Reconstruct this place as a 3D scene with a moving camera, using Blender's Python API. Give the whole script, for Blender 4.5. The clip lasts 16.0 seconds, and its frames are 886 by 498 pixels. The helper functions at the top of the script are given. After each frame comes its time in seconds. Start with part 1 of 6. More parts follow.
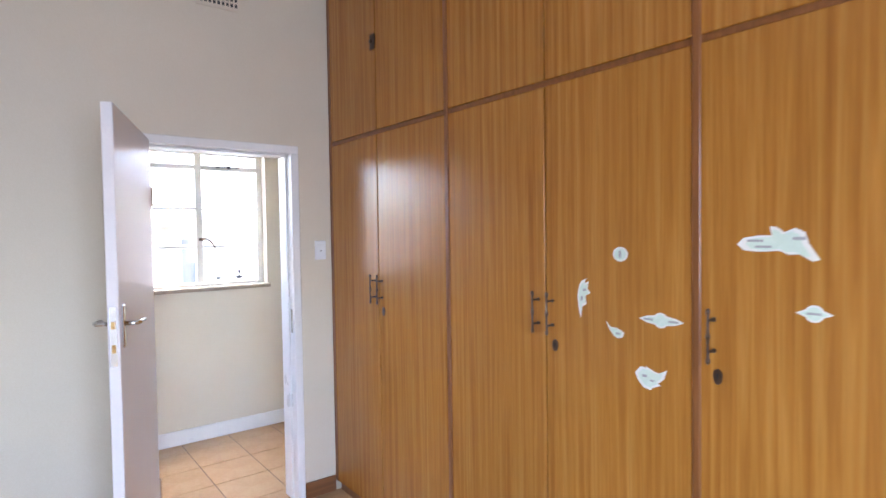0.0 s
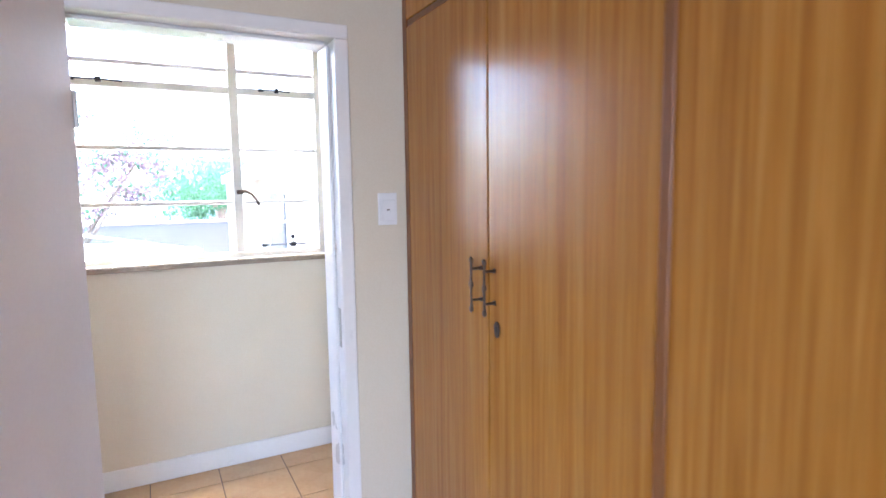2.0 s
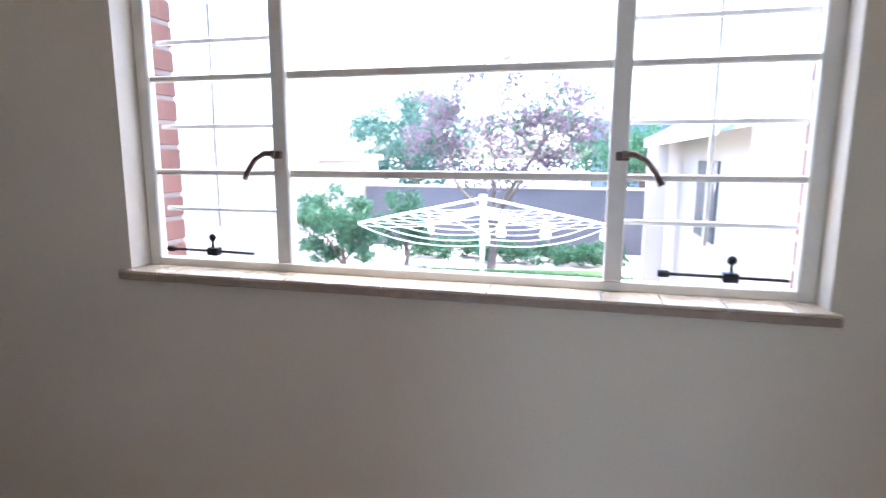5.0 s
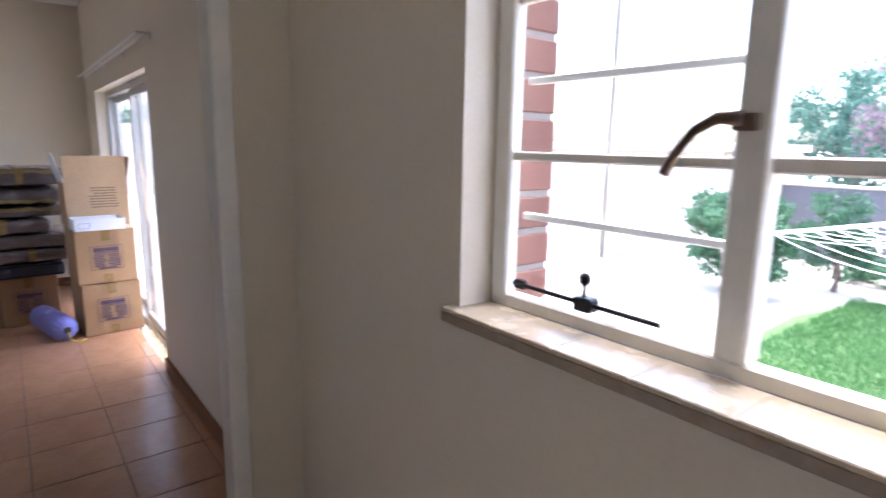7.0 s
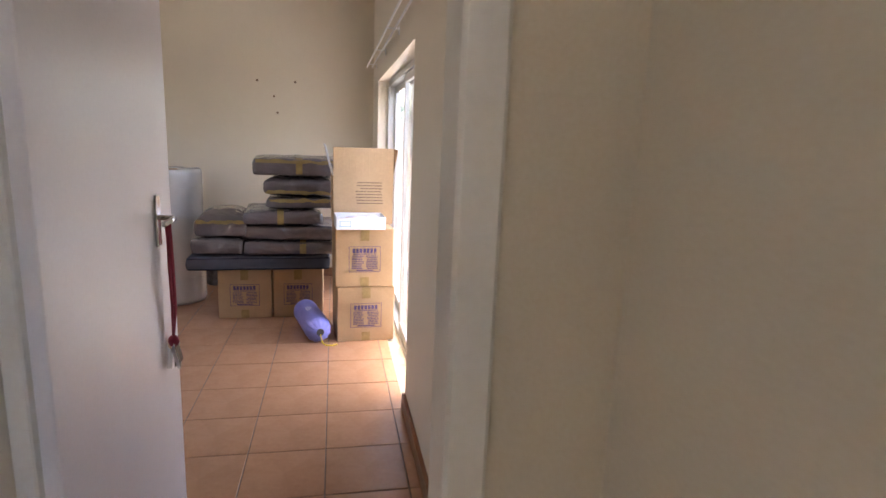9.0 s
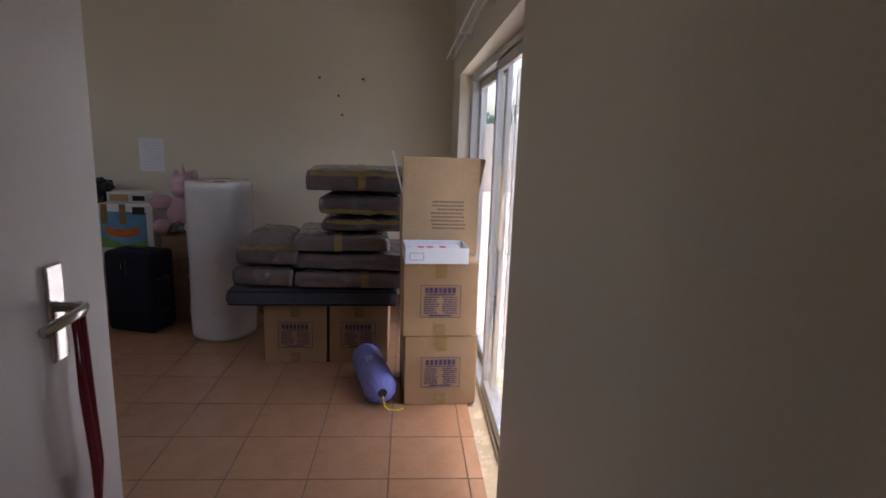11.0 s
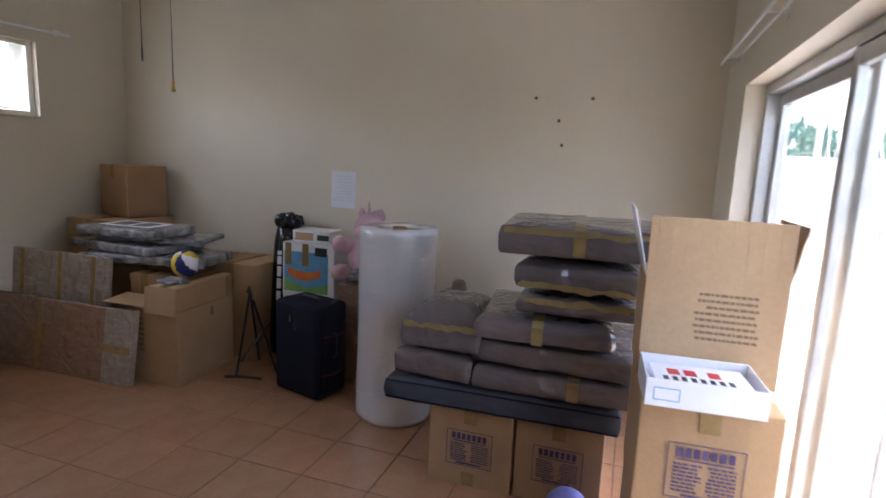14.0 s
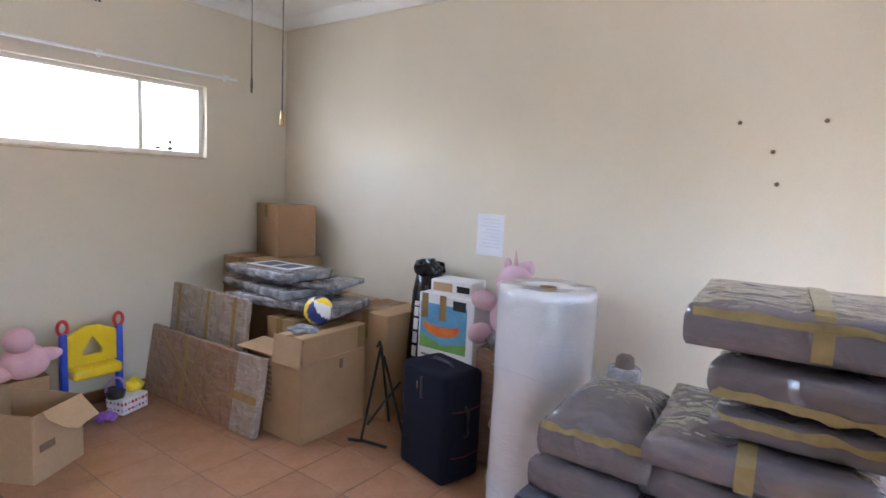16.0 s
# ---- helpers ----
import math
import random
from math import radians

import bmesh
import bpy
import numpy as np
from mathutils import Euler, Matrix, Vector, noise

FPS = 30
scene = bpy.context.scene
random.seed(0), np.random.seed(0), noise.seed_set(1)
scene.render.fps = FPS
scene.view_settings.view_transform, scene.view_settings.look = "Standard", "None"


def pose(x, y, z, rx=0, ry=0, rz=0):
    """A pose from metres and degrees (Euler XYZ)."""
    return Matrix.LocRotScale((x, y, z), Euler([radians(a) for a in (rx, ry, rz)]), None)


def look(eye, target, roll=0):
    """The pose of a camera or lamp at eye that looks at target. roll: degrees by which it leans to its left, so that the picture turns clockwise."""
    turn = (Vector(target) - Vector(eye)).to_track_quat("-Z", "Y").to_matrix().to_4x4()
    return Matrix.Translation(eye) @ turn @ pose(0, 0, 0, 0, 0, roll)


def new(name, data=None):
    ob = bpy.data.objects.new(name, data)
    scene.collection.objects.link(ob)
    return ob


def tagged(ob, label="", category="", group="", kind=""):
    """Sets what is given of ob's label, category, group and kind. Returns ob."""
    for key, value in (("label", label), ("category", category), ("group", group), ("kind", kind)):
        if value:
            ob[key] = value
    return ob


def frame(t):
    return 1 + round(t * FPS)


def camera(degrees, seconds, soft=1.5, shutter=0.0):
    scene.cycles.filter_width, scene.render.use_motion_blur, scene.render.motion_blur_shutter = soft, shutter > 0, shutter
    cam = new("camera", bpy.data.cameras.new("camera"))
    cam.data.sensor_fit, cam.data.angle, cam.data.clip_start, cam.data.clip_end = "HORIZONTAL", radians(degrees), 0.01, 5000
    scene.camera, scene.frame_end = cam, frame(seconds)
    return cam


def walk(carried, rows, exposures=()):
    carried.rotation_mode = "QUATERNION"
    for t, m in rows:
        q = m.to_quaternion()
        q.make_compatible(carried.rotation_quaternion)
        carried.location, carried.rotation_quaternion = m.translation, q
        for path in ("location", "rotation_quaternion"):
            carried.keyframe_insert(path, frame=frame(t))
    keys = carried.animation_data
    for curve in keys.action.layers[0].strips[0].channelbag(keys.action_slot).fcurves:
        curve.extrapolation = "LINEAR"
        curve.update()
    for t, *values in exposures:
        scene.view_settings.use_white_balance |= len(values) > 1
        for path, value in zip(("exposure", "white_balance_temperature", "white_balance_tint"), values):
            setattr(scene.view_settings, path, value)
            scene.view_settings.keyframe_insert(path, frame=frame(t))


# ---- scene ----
cam = camera(76.83, 16.0, shutter=0.4)
PATH = [
    (0.0, 0.0806, 0.0145, 1.5711, -37.9429, -1.811, 0.8437),
    (0.5, 0.2905, 0.3029, 1.5364, -35.9711, -4.1321, 0.8079),
    (1.0, 0.4635, 0.5893, 1.521, -34.0851, -5.271, 0.7953),
    (1.5, 0.6897, 0.9273, 1.5328, -30.526, -5.6254, 1.0624),
    (2.0, 0.8302, 1.2913, 1.5336, -27.6234, -6.0723, 0.8057),
    (2.5, 0.9575, 1.640, 1.5368, -24.6131, -6.6442, 0.9479),
    (3.0, 1.0619, 1.953, 1.544, -17.3526, -6.7156, 0.687),
    (5.3, 1.197, 3.2321, 1.5263, 19.067, -9.6802, -0.3392),
    (5.5, 1.1434, 3.3102, 1.5246, 22.5007, -9.62, -0.4856),
    (6.0, 1.0025, 3.5139, 1.5254, 31.3244, -10.1134, -0.7946),
    (6.5, 0.8166, 3.724, 1.5135, 40.44, -10.2351, -0.8375),
    (7.0, 0.624, 3.8842, 1.4982, 52.121, -10.5943, -0.908),
    (7.5, 0.3734, 3.9602, 1.4863, 59.4163, -10.7679, -1.6625),
    (8.0, 0.1093, 4.05, 1.4701, 64.7704, -10.8804, -1.6579),
    (8.5, -0.1683, 4.1831, 1.4759, 73.7929, -11.1498, -1.6257),
    (9.0, -0.4173, 4.2287, 1.4641, 79.1693, -11.2859, -2.2888),
    (9.2, -0.5411, 4.2229, 1.4705, 79.972, -11.4334, -2.156),
    (11.5, -1.5683, 4.2641, 1.4726, 88.7605, -10.9522, -2.007),
    (12.0, -1.7957, 4.2698, 1.4661, 91.7513, -10.828, -2.0533),
    (12.5, -2.0089, 4.2718, 1.4851, 97.2804, -10.9872, -2.3673),
    (13.0, -2.1878, 4.2501, 1.501, 101.8274, -10.9527, -2.4116),
    (13.5, -2.3524, 4.1971, 1.5148, 104.9791, -10.2406, -2.5681),
    (14.0, -2.5074, 4.1572, 1.5252, 108.9201, -9.3115, -2.6503),
    (14.5, -2.7273, 4.1211, 1.5404, 113.6457, -8.3138, -2.6985),
    (15.0, -2.869, 4.0935, 1.5297, 118.2324, -8.1094, -2.7153),
    (15.5, -3.0115, 4.0209, 1.5494, 122.3676, -7.4977, -2.8166),
    (16.0, -3.1114, 3.9917, 1.5594, 126.215, -6.5104, -2.689),
]
EXPOSURES = [(0.0, 5.1, 5900, 16), (1.5, 5.3, 5800, 15), (2.2, 5.1, 5800, 15), (3.2, 4.7, 5700, 14), (5.3, 3.75, 5700, 18), (7.0, 3.65, 6000, 19), (9.0, 4.12, 6900, 18), (11.5, 2.35, 6500, 18), (12.5, 2.25, 6300, 18), (13.3, 3.05, 6200, 16), (14.5, 4.15, 6150, 15), (16.0, 4.9, 5900, 14)]
walk(cam, [(t, pose(x, y, z, 90 + pitch, roll, yaw)) for t, x, y, z, yaw, pitch, roll in PATH], EXPOSURES)

# ---- world, sun, large lights ----
world = bpy.data.worlds.new("sky")
scene.world = world
world.use_nodes = True
wn = world.node_tree
sky = wn.nodes.new("ShaderNodeTexSky")
sky.sky_type, sky.sun_disc = "NISHITA", False
sky.sun_elevation, sky.sun_rotation = radians(84), radians(25)
sky.air_density, sky.dust_density, sky.ozone_density = 1.0, 4.0, 1.0
wn.links.new(sky.outputs[0], wn.nodes["Background"].inputs[0])
wn.nodes["Background"].inputs[1].default_value = 0.15

sun_data = bpy.data.lights.new("sun", "SUN")
sun_data.energy, sun_data.angle, sun_data.color = 0.9, radians(14), (1.0, 0.95, 0.88)
sun_lamp = new("sun", sun_data)
sun_lamp.matrix_world = look((0, 0, 30), (-1.05 * math.sin(radians(25)), -1.05 * math.cos(radians(25)), 20))


def window_lamp(name, eye, target, w, h, watts, colour):
    d = bpy.data.lights.new(name, "AREA")
    d.shape, d.size, d.size_y, d.energy, d.color = "RECTANGLE", w, h, watts, colour
    ob = new(name, d)
    ob.matrix_world = look(eye, target)
    return ob


# sky light in the openings that the walk never looks through, and in the high window
window_lamp("bedroom_window_light", (-0.2, -1.93, 1.55), (-0.2, 0, 0.9), 1.7, 1.2, 2.9, (0.64, 0.79, 1.0))
window_lamp("high_window_light", (-4.3, -0.17, 1.95), (-4.3, 3, 1.2), 2.3, 0.5, 1.05, (0.95, 0.97, 1.0))


# ---- materials ----
def mat(name, rough=0.5, metal=0.0, spec=0.5):
    m = bpy.data.materials.new(name)
    m.use_nodes = True
    b = m.node_tree.nodes["Principled BSDF"]
    b.inputs["Roughness"].default_value, b.inputs["Metallic"].default_value = rough, metal
    b.inputs["Specular IOR Level"].default_value = spec
    return m, m.node_tree, b


def nd(nt, kind, **kw):
    n = nt.nodes.new(kind)
    for k, val in kw.items():
        n.inputs[k.replace("_", " ")].default_value = val
    return n


def coords(nt, scale=(1, 1, 1), world_space=True):
    tc = nt.nodes.new("ShaderNodeTexCoord")
    mp = nt.nodes.new("ShaderNodeMapping")
    mp.inputs["Scale"].default_value = scale
    nt.links.new(tc.outputs["Object"], mp.inputs[0])
    return mp.outputs[0]


def ramp(nt, fac, stops):
    r = nt.nodes.new("ShaderNodeValToRGB")
    el = r.color_ramp.elements
    while len(el) < len(stops):
        el.new(0.5)
    for e, (p, c) in zip(el, stops):
        e.position, e.color = p, (*c, 1)
    nt.links.new(fac, r.inputs[0])
    return r.outputs[0]


def mixc(nt, fac, a, b, mode="MIX"):
    m = nt.nodes.new("ShaderNodeMix")
    m.data_type, m.blend_type = "RGBA", mode
    for val, i in ((fac, 0), (a, 6), (b, 7)):
        if isinstance(val, (int, float)):
            m.inputs[i].default_value = val
        elif isinstance(val, tuple):
            m.inputs[i].default_value = (*val, 1)
        else:
            nt.links.new(val, m.inputs[i])
    return m.outputs[2]


def bump(nt, b, height, strength=0.2, dist=0.01):
    bp = nt.nodes.new("ShaderNodeBump")
    bp.inputs["Strength"].default_value, bp.inputs["Distance"].default_value = strength, dist
    nt.links.new(height, bp.inputs["Height"])
    nt.links.new(bp.outputs[0], b.inputs["Normal"])


def speckled(name, c1, c2, rough=0.5, scale=8.0, fine=120.0, bumps=0.15, metal=0.0, spec=0.5, dist=0.002, rand=0.0, rr=0.12):
    """Two scales of noise between two colours, fine relief, uneven gloss."""
    m, nt, b = mat(name, rough, metal, spec)
    v = coords(nt)
    n1 = nd(nt, "ShaderNodeTexNoise", Scale=scale, Detail=6.0, Roughness=0.6)
    n2 = nd(nt, "ShaderNodeTexNoise", Scale=fine, Detail=4.0)
    nt.links.new(v, n1.inputs[0]), nt.links.new(v, n2.inputs[0])
    col = mixc(nt, ramp(nt, n1.outputs[0], [(0.3, (0, 0, 0)), (0.7, (1, 1, 1))]), c1, c2)
    col = mixc(nt, 0.12, col, n2.outputs[0], "OVERLAY")
    if rand:
        oi = nt.nodes.new("ShaderNodeObjectInfo")
        g = ramp(nt, oi.outputs["Random"], [(0.0, (0.5 - rand,) * 3), (1.0, (0.5 + rand,) * 3)])
        col = mixc(nt, 0.6, col, g, "OVERLAY")
    nt.links.new(col, b.inputs["Base Color"])
    mr = nd(nt, "ShaderNodeMapRange", To_Min=max(0.02, rough - rr), To_Max=min(1, rough + rr))
    nt.links.new(n1.outputs[0], mr.inputs[0]), nt.links.new(mr.outputs[0], b.inputs["Roughness"])
    if bumps:
        bump(nt, b, n2.outputs[0], bumps, dist)
    return m


def wood(name, dark, mid, light, rough=0.3, axis="z", rand=0.05):
    m, nt, b = mat(name, rough)
    sc = {"z": (42, 42, 0.9), "x": (0.9, 42, 42), "y": (42, 0.9, 42)}[axis]
    v = coords(nt, sc)
    oi = nt.nodes.new("ShaderNodeObjectInfo")
    ad = nt.nodes.new("ShaderNodeVectorMath")
    mul = nt.nodes.new("ShaderNodeMath")
    mul.operation = "MULTIPLY"
    mul.inputs[1].default_value = 37.0
    nt.links.new(oi.outputs["Random"], mul.inputs[0])
    nt.links.new(v, ad.inputs[0]), nt.links.new(mul.outputs[0], ad.inputs[1])
    n1 = nd(nt, "ShaderNodeTexNoise", Scale=1.0, Detail=5.0, Roughness=0.6, Distortion=0.6)
    n2 = nd(nt, "ShaderNodeTexNoise", Scale=7.0, Detail=3.0)
    nt.links.new(ad.outputs[0], n1.inputs[0]), nt.links.new(ad.outputs[0], n2.inputs[0])
    col = ramp(nt, n1.outputs[0], [(0.28, dark), (0.5, mid), (0.75, light)])
    col = mixc(nt, 0.25, col, n2.outputs[0], "OVERLAY")
    nt.links.new(col, b.inputs["Base Color"])
    v2 = coords(nt, (1.4, 1.4, 2.0))
    n3 = nd(nt, "ShaderNodeTexNoise", Scale=1.5, Detail=3.0)
    nt.links.new(v2, n3.inputs[0])
    mr = nd(nt, "ShaderNodeMapRange", To_Min=rough - 0.03, To_Max=rough + 0.04)
    nt.links.new(n3.outputs[0], mr.inputs[0]), nt.links.new(mr.outputs[0], b.inputs["Roughness"])
    bump(nt, b, n1.outputs[0], 0.04, 0.002)
    return m


def glassy(name, tint=(1, 1, 1), rough=0.0, alpha=0.12):
    """A thin clear sheet: mostly see-through, with a real gloss on top."""
    m = bpy.data.materials.new(name)
    m.use_nodes = True
    nt = m.node_tree
    nt.nodes.clear()
    out = nt.nodes.new("ShaderNodeOutputMaterial")
    tr = nt.nodes.new("ShaderNodeBsdfTransparent")
    tr.inputs[0].default_value = (*tint, 1)
    gl = nt.nodes.new("ShaderNodeBsdfGlossy")
    gl.inputs["Roughness"].default_value = rough
    fr = nt.nodes.new("ShaderNodeLayerWeight")
    fr.inputs[0].default_value = alpha
    mx = nt.nodes.new("ShaderNodeMixShader")
    nt.links.new(fr.outputs[1], mx.inputs[0])
    nt.links.new(tr.outputs[0], mx.inputs[1]), nt.links.new(gl.outputs[0], mx.inputs[2])
    nt.links.new(mx.outputs[0], out.inputs[0])
    return m


def wrapped(name, c1, c2, crinkle=0.5, rough=0.18, glints=0.16, size=22.0, ior=1.9):
    """Cloth or card under clear stretch film: coat with crinkled relief, film glints painted as pale streaks."""
    m, nt, b = mat(name, 0.75)
    v = coords(nt)
    n1 = nd(nt, "ShaderNodeTexNoise", Scale=5.0, Detail=5.0, Distortion=1.2)
    n2 = nd(nt, "ShaderNodeTexNoise", Scale=size, Detail=1.5, Roughness=0.4, Distortion=1.2)
    for n in (n1, n2):
        nt.links.new(v, n.inputs[0])
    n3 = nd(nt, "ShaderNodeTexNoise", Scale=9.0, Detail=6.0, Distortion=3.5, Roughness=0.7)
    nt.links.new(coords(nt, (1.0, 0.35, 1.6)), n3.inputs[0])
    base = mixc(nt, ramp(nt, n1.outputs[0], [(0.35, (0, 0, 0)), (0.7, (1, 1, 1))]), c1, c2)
    # thin whitish lines in the base colour stand in for glints on film creases
    painted_glint = ramp(nt, n3.outputs[0], [(0.55, (0, 0, 0)), (0.585, (glints,) * 3), (0.62, (glints * 0.12,) * 3)])
    nt.links.new(mixc(nt, painted_glint, base, (0.68, 0.67, 0.67)), b.inputs["Base Color"])
    b.inputs["Coat Weight"].default_value, b.inputs["Coat Roughness"].default_value = 1.0, rough
    b.inputs["Coat IOR"].default_value = ior
    bp = nt.nodes.new("ShaderNodeBump")
    bp.inputs["Strength"].default_value, bp.inputs["Distance"].default_value = crinkle, 0.045
    nt.links.new(n2.outputs[0], bp.inputs["Height"])
    nt.links.new(bp.outputs[0], b.inputs["Coat Normal"])
    bp2 = nt.nodes.new("ShaderNodeBump")
    bp2.inputs["Strength"].default_value, bp2.inputs["Distance"].default_value = crinkle * 0.04, 0.012
    nt.links.new(n2.outputs[0], bp2.inputs["Height"])
    nt.links.new(bp2.outputs[0], b.inputs["Normal"])
    return m


def leafy(name, c1, c2, rough, scale):
    """Leaf surface that scatters part of its light through to the far side."""
    m = speckled(name, c1, c2, rough, scale, 30, 0.0)
    nt = m.node_tree
    b = nt.nodes["Principled BSDF"]
    tl = nt.nodes.new("ShaderNodeBsdfTranslucent")
    nt.links.new(b.inputs["Base Color"].links[0].from_socket, tl.inputs[0])
    mx = nt.nodes.new("ShaderNodeMixShader")
    mx.inputs[0].default_value = 0.5
    nt.links.new(b.outputs[0], mx.inputs[1]), nt.links.new(tl.outputs[0], mx.inputs[2])
    nt.links.new(mx.outputs[0], nt.nodes["Material Output"].inputs[0])
    return m


PAINT = speckled("cream_wall_paint", (0.66, 0.59, 0.47), (0.70, 0.63, 0.51), 0.55, 1.2, 160, 0.12)
CEIL = speckled("white_ceiling_paint", (0.78, 0.77, 0.74), (0.82, 0.81, 0.78), 0.7, 1.5, 140, 0.1)
ENAMEL = speckled("white_enamel_paint", (0.78, 0.77, 0.76), (0.82, 0.81, 0.80), 0.3, 3, 60, 0.04)
DOORPAINT = speckled("white_door_paint", (0.74, 0.71, 0.72), (0.79, 0.76, 0.77), 0.35, 2.0, 90, 0.05)
STEELPAINT = speckled("cream_steel_paint", (0.70, 0.67, 0.60), (0.77, 0.74, 0.68), 0.4, 9, 70, 0.1)
VENEER = wood("orange_wood_veneer", (0.285, 0.105, 0.014), (0.40, 0.165, 0.024), (0.48, 0.226, 0.043), 0.24)
CARCASS = wood("dark_wood_frame", (0.16, 0.055, 0.014), (0.22, 0.08, 0.02), (0.27, 0.10, 0.028), 0.35)
SKIRT = wood("varnished_skirting", (0.14, 0.055, 0.02), (0.20, 0.08, 0.03), (0.25, 0.11, 0.04), 0.35, "x")
TILE = speckled("terracotta_tile_glaze", (0.36, 0.185, 0.10), (0.43, 0.235, 0.135), 0.24, 7, 40, 0.0, rand=0.035, rr=0.015)
HALLTILE = speckled("ochre_tile_glaze", (0.50, 0.31, 0.16), (0.57, 0.38, 0.21), 0.26, 7, 40, 0.0, rand=0.035, rr=0.015)
GROUT = speckled("dark_grout", (0.13, 0.09, 0.065), (0.19, 0.135, 0.10), 0.9, 20, 150, 0.3)
SILLTILE = speckled("beige_sill_tile", (0.50, 0.41, 0.28), (0.58, 0.48, 0.35), 0.26, 12, 80, 0.04, rand=0.04)
SILLEDGE = speckled("brown_sill_edge", (0.28, 0.21, 0.15), (0.36, 0.28, 0.21), 0.4, 25, 100, 0.2)
CHROME = speckled("chrome", (0.62, 0.62, 0.62), (0.70, 0.70, 0.70), 0.16, 20, 80, 0.0, 1.0, rr=0.05)
BRONZE = speckled("aged_bronze", (0.08, 0.055, 0.042), (0.16, 0.11, 0.08), 0.4, 30, 120, 0.2, 0.9)
IRON = speckled("black_iron", (0.02, 0.02, 0.022), (0.045, 0.042, 0.04), 0.45, 30, 120, 0.2, 0.6)
BLACKFILM = speckled("black_bin_film", (0.010, 0.010, 0.012), (0.02, 0.02, 0.022), 0.2, 15, 50, 0.3)
BLACKPL = speckled("black_plastic", (0.012, 0.012, 0.014), (0.03, 0.03, 0.032), 0.4, 15, 90, 0.1)
ALU = speckled("aluminium_frame", (0.46, 0.46, 0.45), (0.55, 0.55, 0.54), 0.38, 9, 90, 0.03, 0.75)
PLASTIC = speckled("white_plastic", (0.76, 0.76, 0.77), (0.80, 0.80, 0.81), 0.35, 10, 60, 0.0)
CARD = speckled("brown_cardboard", (0.36, 0.215, 0.105), (0.42, 0.26, 0.13), 0.75, 5, 90, 0.12)
CARDPALE = speckled("pale_cardboard", (0.44, 0.285, 0.15), (0.50, 0.335, 0.185), 0.7, 4, 70, 0.15)
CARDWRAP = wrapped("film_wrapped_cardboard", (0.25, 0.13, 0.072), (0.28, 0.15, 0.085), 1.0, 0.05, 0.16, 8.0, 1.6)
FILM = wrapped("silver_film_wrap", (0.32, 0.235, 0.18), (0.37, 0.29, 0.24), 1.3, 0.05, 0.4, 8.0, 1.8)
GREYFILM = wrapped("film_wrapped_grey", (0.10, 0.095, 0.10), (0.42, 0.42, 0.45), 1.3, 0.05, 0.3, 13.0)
GLOSSCARD = speckled("tape_covered_cardboard", (0.27, 0.145, 0.065), (0.34, 0.195, 0.095), 0.35, 5, 60, 0.15)
CUSH = wrapped("film_wrapped_taupe_cloth", (0.068, 0.052, 0.056), (0.092, 0.073, 0.078), 0.7, 0.11, 0.03, 9.0)
MATT = speckled("slate_blue_cloth", (0.045, 0.046, 0.06), (0.065, 0.066, 0.085), 0.85, 14, 260, 0.4)
TAPE = speckled("brown_packing_tape", (0.27, 0.175, 0.07), (0.36, 0.24, 0.10), 0.2, 14, 40, 0.08)
YTAPE = speckled("yellowed_tape_edge", (0.18, 0.13, 0.052), (0.26, 0.19, 0.078), 0.2, 10, 50, 0.1)
INK = speckled("purple_ink", (0.06, 0.035, 0.10), (0.09, 0.055, 0.13), 0.7, 40, 100, 0.0)
BROWNINK = speckled("brown_ink", (0.17, 0.105, 0.06), (0.22, 0.14, 0.085), 0.7, 40, 100, 0.0)
NAVY = speckled("navy_canvas", (0.006, 0.007, 0.015), (0.011, 0.012, 0.024), 0.8, 20, 350, 0.5, spec=0.2)
REDSEAM = speckled("dark_red_piping", (0.12, 0.008, 0.015), (0.16, 0.015, 0.02), 0.6, 20, 90, 0.0)
LILAC = speckled("lilac_nylon", (0.19, 0.19, 0.50), (0.25, 0.25, 0.58), 0.55, 9, 60, 0.3, dist=0.006)
PALEINK = speckled("pale_print", (0.55, 0.55, 0.68), (0.62, 0.62, 0.74), 0.6, 40, 100, 0.0)
PINK = speckled("pink_plush", (0.60, 0.38, 0.43), (0.66, 0.45, 0.50), 0.95, 12, 300, 0.8, dist=0.004)
MAUVE = speckled("mauve_plush", (0.38, 0.24, 0.46), (0.46, 0.31, 0.54), 0.95, 12, 300, 0.8, dist=0.004)
PAPER = speckled("white_paper", (0.74, 0.75, 0.80), (0.79, 0.80, 0.85), 0.8, 6, 90, 0.05)
PAPERINK = speckled("faint_blue_ink", (0.63, 0.65, 0.73), (0.67, 0.69, 0.77), 0.8, 40, 90, 0.0)
RED = speckled("red_plastic", (0.55, 0.02, 0.02), (0.62, 0.03, 0.03), 0.35, 8, 60, 0.0)
REDCORD = speckled("dark_red_ribbon", (0.22, 0.012, 0.03), (0.28, 0.02, 0.045), 0.6, 30, 200, 0.2)
YELLOW = speckled("yellow_plastic", (0.80, 0.55, 0.01), (0.84, 0.60, 0.02), 0.35, 8, 60, 0.0)
BLUE = speckled("blue_plastic", (0.03, 0.07, 0.50), (0.04, 0.09, 0.58), 0.35, 8, 60, 0.0)
NAVYBALL = speckled("navy_ball_leather", (0.02, 0.03, 0.16), (0.03, 0.04, 0.20), 0.45, 20, 300, 0.3)
ORANGE = speckled("orange_print", (0.70, 0.15, 0.03), (0.75, 0.24, 0.06), 0.4, 12, 40, 0.0)
SKYBLUE = speckled("blue_print", (0.10, 0.30, 0.52), (0.16, 0.40, 0.60), 0.4, 9, 40, 0.0)
